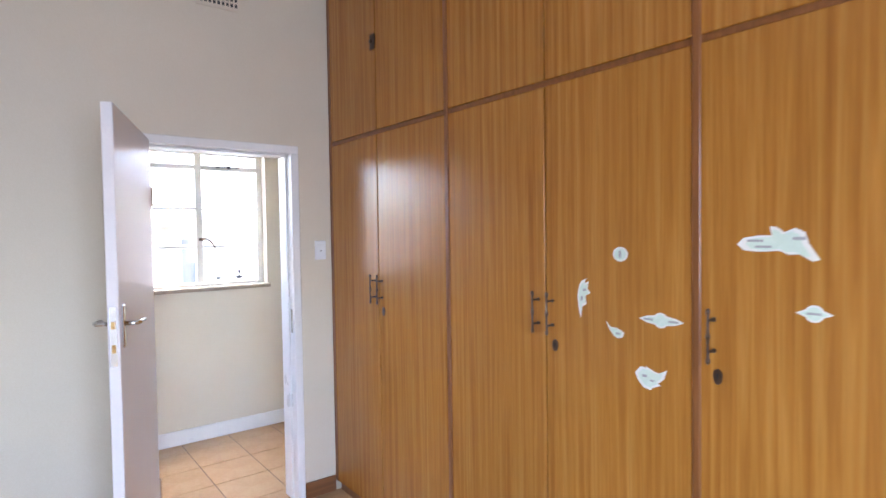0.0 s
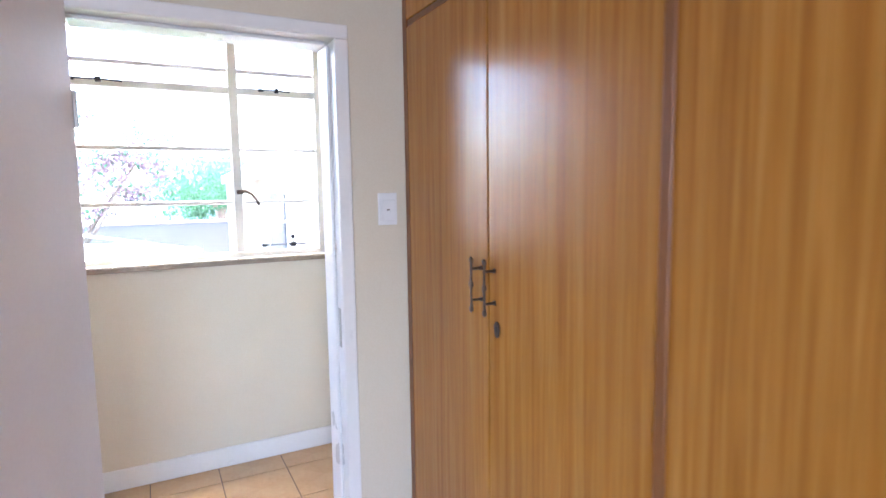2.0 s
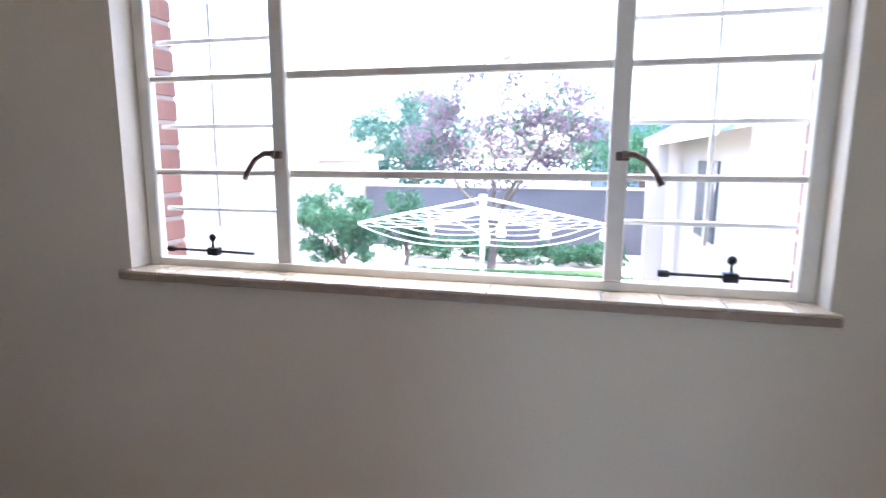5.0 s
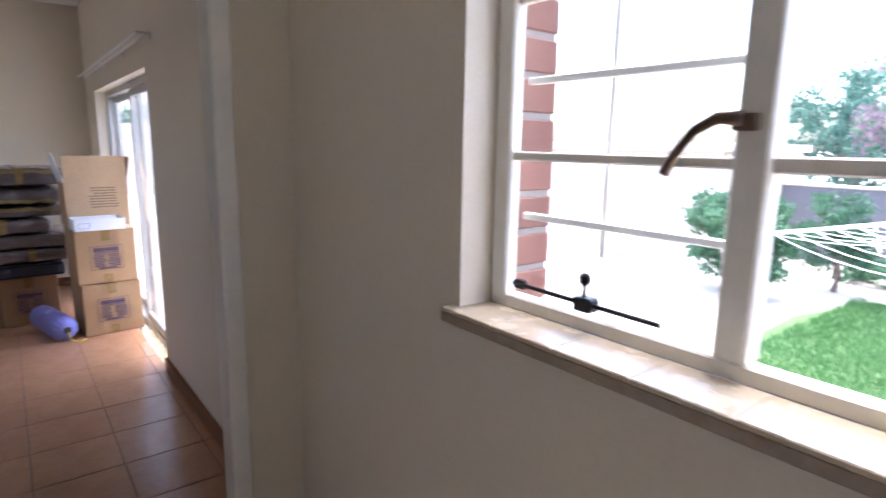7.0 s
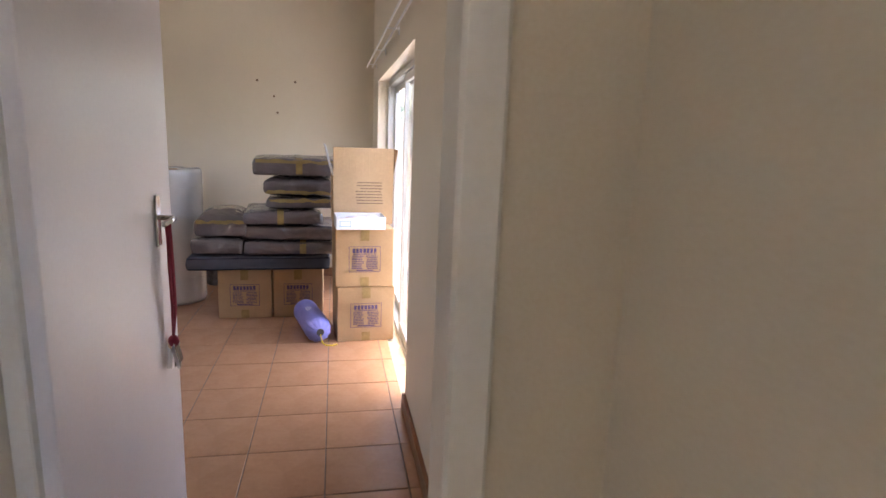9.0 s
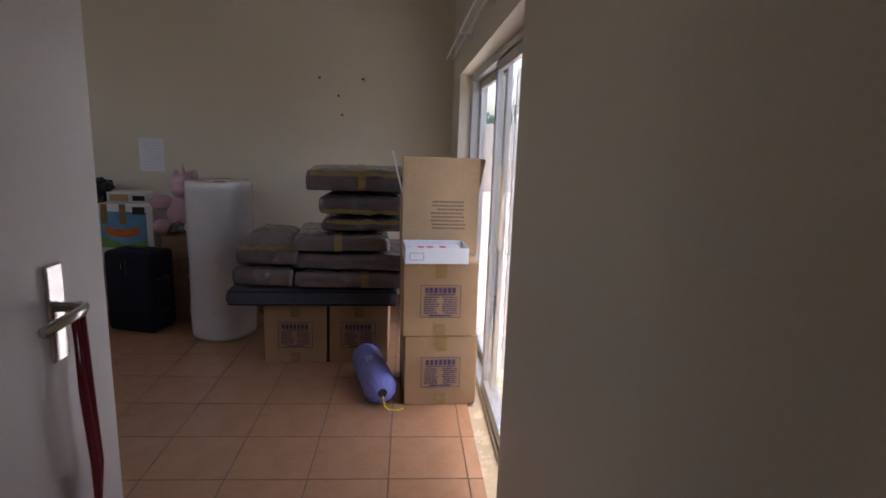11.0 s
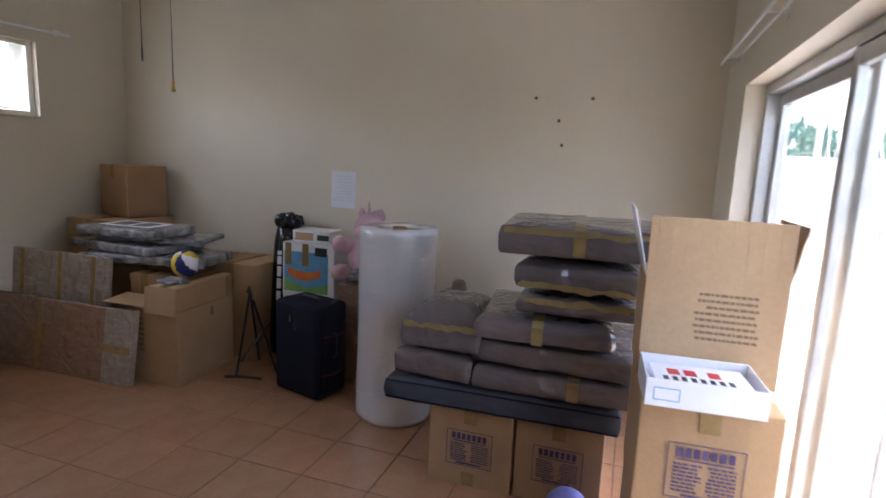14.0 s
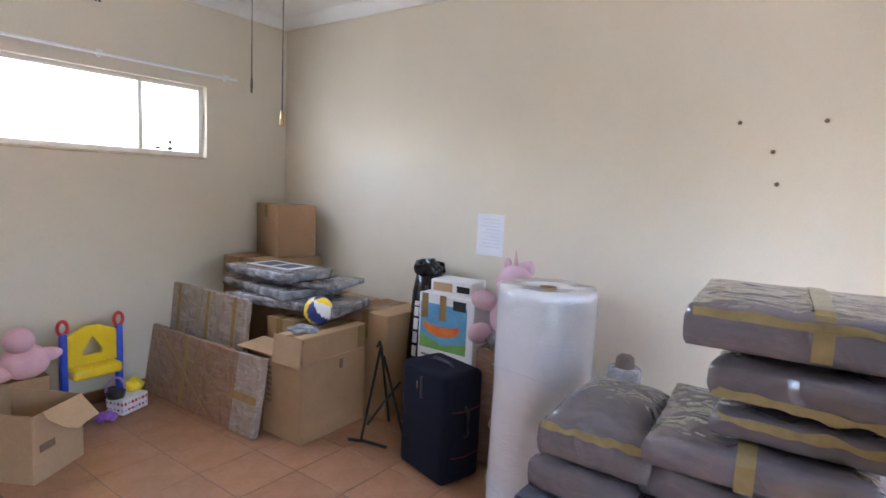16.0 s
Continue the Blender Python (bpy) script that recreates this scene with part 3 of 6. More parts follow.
def peg_stay(x0, x1, z, group, knob=True):
    st = thing("window_stay", (x0, YWIN, z), "black iron casement stay with a knob", "window stay", group)
    w = x1 - x0
    part("arm", tube([(0, -0.012, 0.0), (w * 0.55, -0.02, 0.0), (w, -0.012, -0.004)], 0.0045, 8), IRON, st)
    part("bracket", box(w * 0.5, w * 0.62, -0.03, -0.001, -0.014, 0.012, 0.003), IRON, st)
    part("pivot", box(0, 0.03, -0.014, -0.001, -0.01, 0.008, 0.002), IRON, st)
    if not knob:
        return st
    part("screw", tube([(w * 0.56, -0.022, 0.012), (w * 0.56, -0.022, 0.035)], 0.004, 8), IRON, st)
    part("knob", ball((w * 0.56, -0.022, 0.045), 0.013, 2, (1, 0.7, 1)), IRON, st, "", True)
    return st


def latch_handle(x, z, way, group):
    la = thing("window_latch", (x, YWIN - 0.006, z), "dark bronze curved casement latch handle", "window latch", group)
    part("boss", box(-0.018, 0.018, -0.014, 0, -0.012, 0.012, 0.004, 2), BRONZE, la)
    pts = [(0, -0.018, 0.004), (way * 0.03, -0.026, 0.005), (way * 0.06, -0.03, -0.012), (way * 0.085, -0.032, -0.045), (way * 0.1, -0.032, -0.075)]
    part("grip", tube(pts, 0.008, 10, radii=[0.011, 0.009, 0.0075, 0.0075, 0.009]), BRONZE, la, "", True)
    return la


peg_stay(-0.165, 0.165, 1.222, "window stays"), peg_stay(1.40, 1.72, 1.222, "window stays")
peg_stay(0.50, 0.74, 2.118, "window stays", False), peg_stay(1.42, 1.60, 2.118, "window stays", False)
latch_handle(0.262, 1.535, -1, "window latches"), latch_handle(1.292, 1.535, 1, "window latches")

sill = thing("window_sill", (0, 0, 0), "tiled window sill with a brown unglazed edge", "window sill")
sill["kind"] = "structure"
part("bed", box(WINA - 0.03, WINB + 0.02, YS - 0.028, YWIN + 0.03, WINZ - 0.03, WINZ - 0.008, 0.002), SILLEDGE, sill)
xs = WINA - 0.03
while xs < WINB + 0.02:
    xe = min(xs + 0.153, WINB + 0.02)
    part("tile", box(xs + 0.001, xe - 0.001, YS - 0.03, YWIN - 0.001, WINZ - 0.0076, WINZ + 0.002, 0.002), SILLTILE, sill)
    xs += 0.153

# brick outside face beside the window
bw = struct("wall_brick_face", box(-3.1, 4.0, YO - 0.105, YO - 0.012, GROUND, WINZ - 0.03), MORTAR, "red face brick outer wall")
for x0, x1 in ((-3.1, WINA), (WINB, 4.0)):
    struct("wall_brick_pier", box(x0, x1, YO - 0.105, YO - 0.012, WINZ - 0.029, 3.0), MORTAR, "red face brick outer wall")

# ---- sliding door ----
YF = YS + 0.12
sd = thing("sliding_door", (0, 0, 0), "aluminium framed sliding glass door", "sliding door")
sd["kind"] = "structure"


def sbar(name, x0, x1, z0, z1, y0, y1, m=ALU):
    return part(name, box(x0, x1, y0, y1, z0, z1, 0.003), m, sd)


sbar("track", SLA, SLB, -0.018, 0.025, YF - 0.03, YF + 0.08)
sbar("head", SLA, SLB, SLT - 0.045, SLT, YF - 0.03, YF + 0.08)
sbar("side", SLA, SLA + 0.04, 0.026, SLT - 0.046, YF - 0.03, YF + 0.08), sbar("side", SLB - 0.04, SLB, 0.026, SLT - 0.046, YF - 0.03, YF + 0.08)
XM = -4.42
for x0, x1, y in ((SLA + 0.041, XM + 0.03, YF + 0.04), (XM - 0.03, SLB - 0.041, YF - 0.01)):
    sbar("stile", x0, x0 + 0.05, 0.027, SLT - 0.047, y - 0.012, y + 0.018), sbar("stile", x1 - 0.05, x1, 0.027, SLT - 0.047, y - 0.012, y + 0.018)
    sbar("rail", x0 + 0.051, x1 - 0.051, 0.027, 0.095, y - 0.012, y + 0.018), sbar("rail", x0 + 0.051, x1 - 0.051, SLT - 0.10, SLT - 0.047, y - 0.012, y + 0.018)
    pn = sbar("pane", x0 + 0.045, x1 - 0.045, 0.09, SLT - 0.096, y + 0.001, y + 0.005, GLASS)
    pn.visible_shadow = False
    sbar("gasket", x1 - 0.054, x1 - 0.0505, 0.1, SLT - 0.1, y - 0.008, y + 0.014, BLACKPL)

gate = thing("security_gate", (0, YO + 0.05, 0), "white folding lattice security gate outside the glass", "security gate")
for i in range(5):
    x = SLA + 0.05 + i * (SLB - SLA - 0.1) / 4
    part("post", box(x - 0.014, x + 0.014, -0.012, 0.012, -0.08, SLT - 0.01, 0.002), WHITEMETAL, gate)
W4 = (SLB - SLA - 0.1) / 4
for i in range(4):
    x0 = SLA + 0.05 + i * W4
    n = 4
    for k in range(n):
        u = x0 + 0.02 + k * (W4 - 0.04) / n
        d = (W4 - 0.04) / n
        for z0, z1 in ((0.0, 0.96), (1.0, SLT - 0.03)):
            m = 4
            h = (z1 - z0) / m
            bm = bmesh.new()
            tube([(u + (d if q % 2 else 0), 0.004, z0 + q * h) for q in range(m + 1)], 0.0032, 5, bm)
            tube([(u + (0 if q % 2 else d), -0.004, z0 + q * h) for q in range(m + 1)], 0.0032, 5, bm)
            part("lattice", bm, WHITEMETAL, gate)
    part("brace", tube([(x0, 0.014, 1.08), (x0 + W4, 0.014, 0.86)], 0.009, 6), WHITEMETAL, gate)
    part("brace", tube([(x0, 0.014, 0.86), (x0 + W4, 0.014, 0.64)], 0.009, 6), WHITEMETAL, gate)


def curtain_rail(x0, x1, y, z, off, label):
    cr = thing("curtain_rail", ((x0 + x1) / 2, y, z), label, "curtain rail", "curtain rails")
    w = (x1 - x0) / 2
    part("rail", box(-w, w, off - 0.004, off + 0.004, -0.009, 0.009, 0.003), PLASTIC, cr)
    part("inner_rail", box(-w, w, off * 0.45 - 0.004, off * 0.45 + 0.004, -0.008, 0.008, 0.002), PLASTIC, cr)
    n = 4
    for i in range(n):
        x = -w * 0.94 + i * 2 * w * 0.94 / (n - 1)
        part("bracket", box(x - 0.01, x + 0.01, min(0, off), max(0, off), 0.013, 0.02, 0.002), PLASTIC, cr)
        part("bracket_plate", box(x - 0.014, x + 0.014, min(0, math.copysign(0.006, off)), max(0, math.copysign(0.006, off)), -0.02, 0.03, 0.002), PLASTIC, cr)
    return cr


curtain_rail(-5.86, -2.95, YS, 2.075, -0.085, "white double curtain rail over the sliding door")
curtain_rail(-5.72, -2.9, YB, 2.285, 0.05, "white curtain rail over the high window")

# ---- high window ----
hwin = thing("window_2", (0, 0, 0), "white steel strip window high on the wall", "window")
hwin["kind"] = "structure"


def hbar(name, x0, x1, z0, z1, m=STEELPAINT, y0=YB - 0.075, y1=YB - 0.045):
    return part(name, box(x0, x1, y0, y1, z0, z1, 0.003), m, hwin)


hbar("frame_side", -5.488, -5.45, 1.683, 2.2), hbar("frame_side", -3.14, -3.102, 1.683, 2.2)
hbar("frame_bottom", -5.449, -3.141, 1.683, 1.715), hbar("frame_top", -5.449, -3.141, 2.168, 2.199)
for x in (-5.03, -3.58):
    hbar("mullion", x - 0.016, x + 0.016, 1.716, 2.167)
for x0, x1 in ((-5.45, -5.046), (-5.014, -3.596), (-3.564, -3.14)):
    p = hbar("pane", x0, x1, 1.714, 2.169, GLASS, YB - 0.064, YB - 0.061)
    p.visible_shadow = False
struct("window_sill_high", box(-5.488, -3.102, YB - 0.044, YB + 0.012, 1.664, 1.682, 0.003), SILLTILE, "pale window sill")
st3 = peg_stay(-5.32, -5.14, 1.735, "window stays")
st3.matrix_basis = pose(-5.14, YB - 0.076, 1.73, 0, 0, 180)

# ---- built-in wardrobe ----
ward = thing("built_in_wardrobe", (XW, 0, 0), "floor to ceiling wardrobe in orange wood veneer with bronze handles", "wardrobe")
DIV = [3.15, 2.606, 2.0, 1.42, 0.84, 0.24, -0.34, -0.95]
ZS = 2.11
part("plinth", box(0.03, 0.05, -1.9, 3.15, LOW + 0.002, 0.02), CARCASS, ward, "dark wooden plinth")
part("carcass", box(0.022, 0.60, -1.9, 3.165, 0.025, HIGH1 - 0.002), CARCASS, ward, "dark wooden carcass")
part("end_strip", box(0.0, 0.021, 3.132, 3.166, 0.025, HIGH1 - 0.002, 0.003), CARCASS, ward)


def pull(parent, y, z0, z1):
    h = part("handle", tube([(-0.034, y, z0), (-0.036, y, (z0 + z1) / 2), (-0.034, y, z1)], 0.005, 10), BRONZE, parent, "turned bronze handle")
    for f, rr in ((0.0, 0.007), (0.5, 0.0075), (1.0, 0.007)):
        part("bead", ball((-0.035, y, z0 + (z1 - z0) * f), rr, 1, (1, 1, 1.6)), BRONZE, h, "", True)
    for f in (0.18, 0.82):
        part("stem", tube([(-0.032, y, z0 + (z1 - z0) * f), (-0.002, y, z0 + (z1 - z0) * f)], 0.0036, 8), BRONZE, h)
    for f in (0.18, 0.82):
        zf = z0 + (z1 - z0) * f
        part("rose", tube([(-0.004, y, zf), (-0.0004, y, zf)], 0.007, 12), BRONZE, h)


def escutcheon(parent, y, z):
    pts = [(y + 0.013 * math.cos(a), z + 0.02 * math.sin(a) * (1.25 if math.sin(a) < 0 else 1)) for a in [2 * math.pi * k / 14 for k in range(14)]]
    e = part("escutcheon", outline(pts, "x", -0.004, 0.0036), BRONZE, parent, "bronze keyhole plate")
    part("keyhole", box(-0.0052, -0.0041, y - 0.003, y + 0.003, z - 0.008, z + 0.006), BLACKPL, e)


for k, (y1, y0) in enumerate(zip(DIV, DIV[1:])):
    gap = 0.0025 if k % 2 == 0 else 0.0045
    d = part("door", box(0, 0.02, y0 + gap, y1 - (0.02 if k == 0 else gap), 0.03, ZS - 0.012, 0.002), VENEER, ward, "orange wood veneer door")
    u = part("top_door", box(0, 0.02, y0 + gap, y1 - (0.02 if k == 0 else gap), ZS + 0.012, HIGH1 - 0.03, 0.002), VENEER, ward, "orange wood veneer cupboard door")
    left = k % 2 == 1
    edge = y1 - 0.035 if k in (1, 3, 5) else y0 + 0.035
    if k == 4:
        edge = y1 - 0.05
    pull(d, edge, 1.195, 1.335)
    if k in (1, 3, 4):
        escutcheon(d, edge - 0.012, 1.15)
for y in (2.0, 0.84, -0.34):
    part("cover_strip", box(-0.006, 0.0215, y - 0.013, y + 0.013, 0.03, HIGH1 - 0.03, 0.003), CARCASS, ward, "dark wooden strip between doors")
part("rail", box(0.004, 0.0215, -1.9, 3.13, ZS - 0.011, ZS + 0.011, 0.002), CARCASS, ward)
topl = part("top_latch", box(-0.012, -0.0004, 2.60, 2.64, 2.55, 2.63, 0.003), BRONZE, ward, "bronze latch")
part("latch_knob", ball((-0.018, 2.62, 2.59), 0.01, 1), BRONZE, topl)


def sticker(name, at, pts, label, spots=()):
    s = thing(name, (XW - 0.0005, at[0], at[1]), label, "sticker", "stickers on the wardrobe")
    part("backing", outline(pts, "x", -0.0012, 0.0012), STWHITE, s)
    cy, cz = sum(p[0] for p in pts) / len(pts), sum(p[1] for p in pts) / len(pts)
    part("face", outline([(cy + (a - cy) * 0.78, cz + (b - cz) * 0.78) for a, b in pts], "x", -0.0022, 0.0009), PALEGREEN, s, "pale green glowing face")
    for (a, b, w, h) in spots:
        part("print", box(-0.003, -0.0023, a - w, a + w, b - h, b + h), ROOF, s, "grey printed mark")
    return s


def oval(w, h, n=18, tilt=0.0):
    c, sn = math.cos(tilt), math.sin(tilt)
    return [(w * math.cos(a) * c - h * math.sin(a) * sn, w * math.cos(a) * sn + h * math.sin(a) * c) for a in [2 * math.pi * k / n for k in range(n)]]


def saturn(w, h, r):
    pts = []
    for k in range(28):
        a = 2 * math.pi * k / 28
        e = w * h / math.hypot(h * math.cos(a), w * math.sin(a))
        q = max(e, r)
        pts.append((q * math.cos(a), q * math.sin(a)))
    return pts


comet = [(-0.012, 0.07), (-0.004, 0.052), (-0.022, 0.06), (-0.018, 0.035), (-0.03, 0.02), (-0.008, 0.01), (-0.012, -0.02), (0.006, -0.03), (0.012, -0.07), (0.022, -0.03), (0.026, 0.01), (0.018, 0.045), (0.008, 0.06)]
flame = [(0.055, 0.01), (0.035, 0.033), (0.012, 0.03), (0.018, 0.036), (-0.012, 0.024), (-0.03, 0.02), (-0.012, 0.012), (-0.055, 0.035), (-0.045, 0.005), (-0.025, -0.012), (-0.035, -0.016), (-0.005, -0.03), (0.0, -0.038), (0.025, -0.032), (0.045, -0.012)]
sticker("ring_sticker", (1.096, 1.488), oval(0.028, 0.024), "pale glowing planet sticker", [(0.0, 0.0, 0.004, 0.012)])
sticker("comet_sticker", (1.245, 1.331), comet, "pale glowing comet sticker", [(-0.006, 0.03, 0.006, 0.004), (0.006, 0.0, 0.004, 0.008)])
sticker("small_comet_sticker", (1.115, 1.237), [(0.038, 0.026), (0.02, 0.008), (0.0, 0.008), (-0.02, 0.002), (-0.032, -0.006), (-0.026, -0.022), (-0.008, -0.026), (0.008, -0.018), (0.024, 0.0)], "small pale glowing comet sticker", [(-0.01, -0.01, 0.008, 0.003)])
sticker("ringed_planet_sticker", (0.953, 1.287), saturn(0.075, 0.014, 0.024), "pale glowing ringed planet sticker with a pink rim", [(0.042, 0.0, 0.016, 0.003), (-0.042, 0.0, 0.016, 0.003)])
sticker("flame_sticker", (0.988, 1.101), flame, "pale glowing fireball sticker", [(0.02, 0.005, 0.008, 0.004), (-0.006, -0.006, 0.007, 0.003)])
rocket = [(0.108, 0.002), (0.09, 0.02), (0.05, 0.026), (0.02, 0.026), (0.025, 0.05), (0.008, 0.048), (-0.01, 0.034), (-0.035, 0.045), (-0.058, 0.034), (-0.066, 0.005), (-0.092, -0.035), (-0.075, -0.04), (-0.045, -0.022), (-0.02, -0.024), (0.0, -0.014), (0.05, -0.018), (0.09, -0.014)]
sticker("rocket_sticker", (0.618, 1.522), rocket, "large pale glowing rocket and planet sticker", [(0.06, 0.012, 0.02, 0.003), (0.04, -0.004, 0.02, 0.003), (-0.045, 0.018, 0.015, 0.004)])
sticker("ringed_planet_sticker", (0.539, 1.352), saturn(0.042, 0.008, 0.022), "small pale glowing ringed planet sticker", [(0.0, 0.0, 0.016, 0.003)])

# ---- store room: cartons ----
def bars(parent, name, axis, at, u0, u1, v0, v1, rows, m, seed, gap=0.5, split=True):
    """Unreadable printed lines as flat bars of their size."""
    r = random.Random(seed)
    step = (v1 - v0) / rows
    for k in range(rows):
        z = v1 - (k + 0.5) * step
        h = step * gap / 2
        cuts = [(u0, u0 + (u1 - u0) * r.uniform(0.34, 0.46)), (u1 - (u1 - u0) * r.uniform(0.38, 0.46), u1)] if split else [(u0 + (u1 - u0) * r.uniform(0, 0.3), u1 - (u1 - u0) * r.uniform(0.0, 0.1))]
        for a, b in cuts:
            bm = bmesh.new()
            x = a
            while x < b - 0.004:
                e = min(b, x + r.uniform(0.008, 0.024))
                if axis == "x":
                    box(at, at + 0.0006, x, e, z - h, z + h, bm=bm)
                else:
                    box(x, e, at - 0.0006, at, z - h, z + h, bm=bm)
                x = e + 0.003
            part(name, bm, m, parent)


def carton_body(w, d, h, r, sag=0.004):
    """A slightly bulging carton, base at z 0, centred."""
    bm = box(-d / 2, d / 2, -w / 2, w / 2, 0, h, 0.006, 2)
    bmesh.ops.subdivide_edges(bm, edges=[e for e in bm.edges if e.calc_length() > 0.1], cuts=3, use_grid_fill=True)
    for v in bm.verts:
        f = (1 - (2 * v.co.y / w) ** 2) * (1 - (2 * v.co.z / h - 1) ** 2)
        v.co.x += math.copysign(1, v.co.x) * max(f, 0) * sag + r.uniform(-0.0012, 0.0012)
    return bm


def printed_carton(at, w, d, h, seed, label, rz=0.0, printed=True, m=CARD):
    r = random.Random(seed)
    c = thing("cardboard_box", at, label, "box", "printed moving cartons", rz)
    part("body", carton_body(w, d, h, r), m, c, smooth=False)
    f = d / 2 + 0.0055
    part("tape", box(f - 0.001, f + 0.0006, -0.03, 0.03, h - 0.085, h - 0.004), TAPE, c, "brown packing tape")
    part("tape", box(f - 0.001, f + 0.0006, -0.03, 0.03, 0.004, 0.07), TAPE, c, "brown packing tape")
    part("tape", box(-d / 2, d / 2, -0.03, 0.03, h + 0.0002, h + 0.0012), TAPE, c, "brown packing tape")
    part("seam", box(-d / 2 + 0.004, d / 2 - 0.004, 0.031, 0.033, h + 0.0001, h + 0.0011), BROWNINK, c)
    if printed:
        z0, z1, y0, y1 = h * 0.26, h * 0.70, -0.11, 0.11
        for a in (box(f, f + 0.0007, y0, y1, z1 - 0.003, z1), box(f, f + 0.0007, y0, y1, z0, z0 + 0.003), box(f, f + 0.0007, y0, y0 + 0.003, z0 + 0.003, z1 - 0.003), box(f, f + 0.0007, y1 - 0.003, y1, z0 + 0.003, z1 - 0.003)):
            part("print_border", a, INK, c)
        n = 7
        for k in range(n):
            u = -0.085 + k * 0.0245
            part("print_heading", box(f, f + 0.0007, u, u + 0.018, z1 - 0.045, z1 - 0.014), INK, c)
        part("print_line", box(f, f + 0.0007, -0.08, 0.08, z1 - 0.056, z1 - 0.051), INK, c)
        bars(c, "print_line", "x", f, -0.09, 0.09, z0 + 0.02, z1 - 0.062, 8, INK, seed, 0.5)
        part("print_line", box(f, f + 0.0007, -0.06, 0.06, z0 + 0.008, z0 + 0.016), INK, c)
    return c


printed_carton((-4.51, 4.44, 0), 0.405, 0.46, 0.405, 1, "brown cardboard box with purple print, under another", 4)
printed_carton((-4.50, 4.43, 0.408), 0.405, 0.46, 0.415, 2, "brown cardboard box with purple print, carrying a tray", 3)
printed_carton((-5.08, 3.545, 0), 0.40, 0.44, 0.395, 3, "brown cardboard box with faded purple print under the mattress")
printed_carton((-5.09, 3.95, 0), 0.385, 0.44, 0.395, 4, "shaded brown cardboard box under the mattress")

# open carton on the stack
ob_ = thing("open_cardboard_box", (-4.62, 4.43, 0.825), "open pale cardboard box with flaps standing up", "box", rz=3)
W, D, Hh = 0.43, 0.30, 0.34
part("front", box(D / 2 - 0.005, D / 2, -W / 2, W / 2, 0, 0.545, 0.002), CARDPALE, ob_, "corrugated cardboard front with its flap up")
part("back", box(-D / 2, -D / 2 + 0.005, -W / 2, W / 2, 0, Hh, 0.002), CARDPALE, ob_)
part("side", box(-D / 2 + 0.005, D / 2 - 0.005, -W / 2, -W / 2 + 0.005, 0, Hh, 0.002), CARDPALE, ob_)
part("side", box(-D / 2 + 0.005, D / 2 - 0.005, W / 2 - 0.005, W / 2, 0, Hh, 0.002), CARDPALE, ob_)
part("base", box(-D / 2 + 0.005, D / 2 - 0.005, -W / 2 + 0.005, W / 2 - 0.005, 0, 0.006), CARDPALE, ob_)
part("flap", moved(box(-D / 2, D / 2 - 0.01, -0.003, 0.003, 0, 0.23, 0.001), pose(0, -W / 2 + 0.003, Hh, 14, 0, 0)), PLASTIC, ob_, "white lined flap leaning out")
part("flap", moved(box(-D / 2, D / 2 - 0.01, -0.003, 0.003, 0, 0.2, 0.001), pose(0, W / 2 - 0.003, Hh, -10, 0, 0)), CARD, ob_)
bars(ob_, "print_line", "x", D / 2 + 0.0003, -0.06, 0.15, 0.14, 0.31, 8, BROWNINK, 8, 0.45, False)
for k in range(9):
    y = -0.19 + k * 0.045
    part("flute", box(D / 2, D / 2 + 0.0015, y, y + 0.004, 0.36, 0.54, 0.0005), CARDPALE, ob_)

tray = thing("cardboard_tray", (-4.335, 4.405, 0.825), "white cardboard tray of magazines on the boxes", "tray", rz=4)
w, d, h = 0.335, 0.24, 0.085
part("base", box(-d / 2, d / 2, -w / 2, w / 2, 0, 0.004), PLASTIC, tray)
part("front", box(d / 2 - 0.004, d / 2, -w / 2, w / 2, 0.0045, h, 0.001), PLASTIC, tray)
part("back", box(-d / 2, -d / 2 + 0.004, -w / 2, w / 2, 0.0045, h, 0.001), PLASTIC, tray)
part("side", box(-d / 2 + 0.0045, d / 2 - 0.0045, -w / 2, -w / 2 + 0.004, 0.0045, h, 0.001), PLASTIC, tray)
part("side", box(-d / 2 + 0.0045, d / 2 - 0.0045, w / 2 - 0.004, w / 2, 0.0045, h, 0.001), PLASTIC, tray)
part("stamp", box(d / 2, d / 2 + 0.0006, -0.145, -0.07, 0.02, 0.06), SKYBLUE, tray, "small blue stamp")
part("stamp_face", box(d / 2 + 0.0006, d / 2 + 0.001, -0.142, -0.073, 0.023, 0.057), PLASTIC, tray)
mag = thing("magazine_pile", (-4.335, 4.405, 0.83), "pile of magazines with red and black print", "magazines", rz=6)
for k in range(5):
    part("magazine", moved(box(-0.095, 0.095, -0.14, 0.14, 0, 0.011, 0.001), pose(random.uniform(-0.006, 0.006), random.uniform(-0.008, 0.008), k * 0.0115, 0, 0, random.uniform(-2, 2))), PAPER, mag)
for k, u in enumerate((-0.09, -0.04, 0.03)):
    part("title", box(-0.05, 0.0, u, u + 0.035, 0.0578, 0.0584), RED, mag, "red title print")
for k in range(8):
    part("print", box(0.015, 0.05, -0.11 + k * 0.027, -0.095 + k * 0.027, 0.0578, 0.0584), BLACKPL, mag)


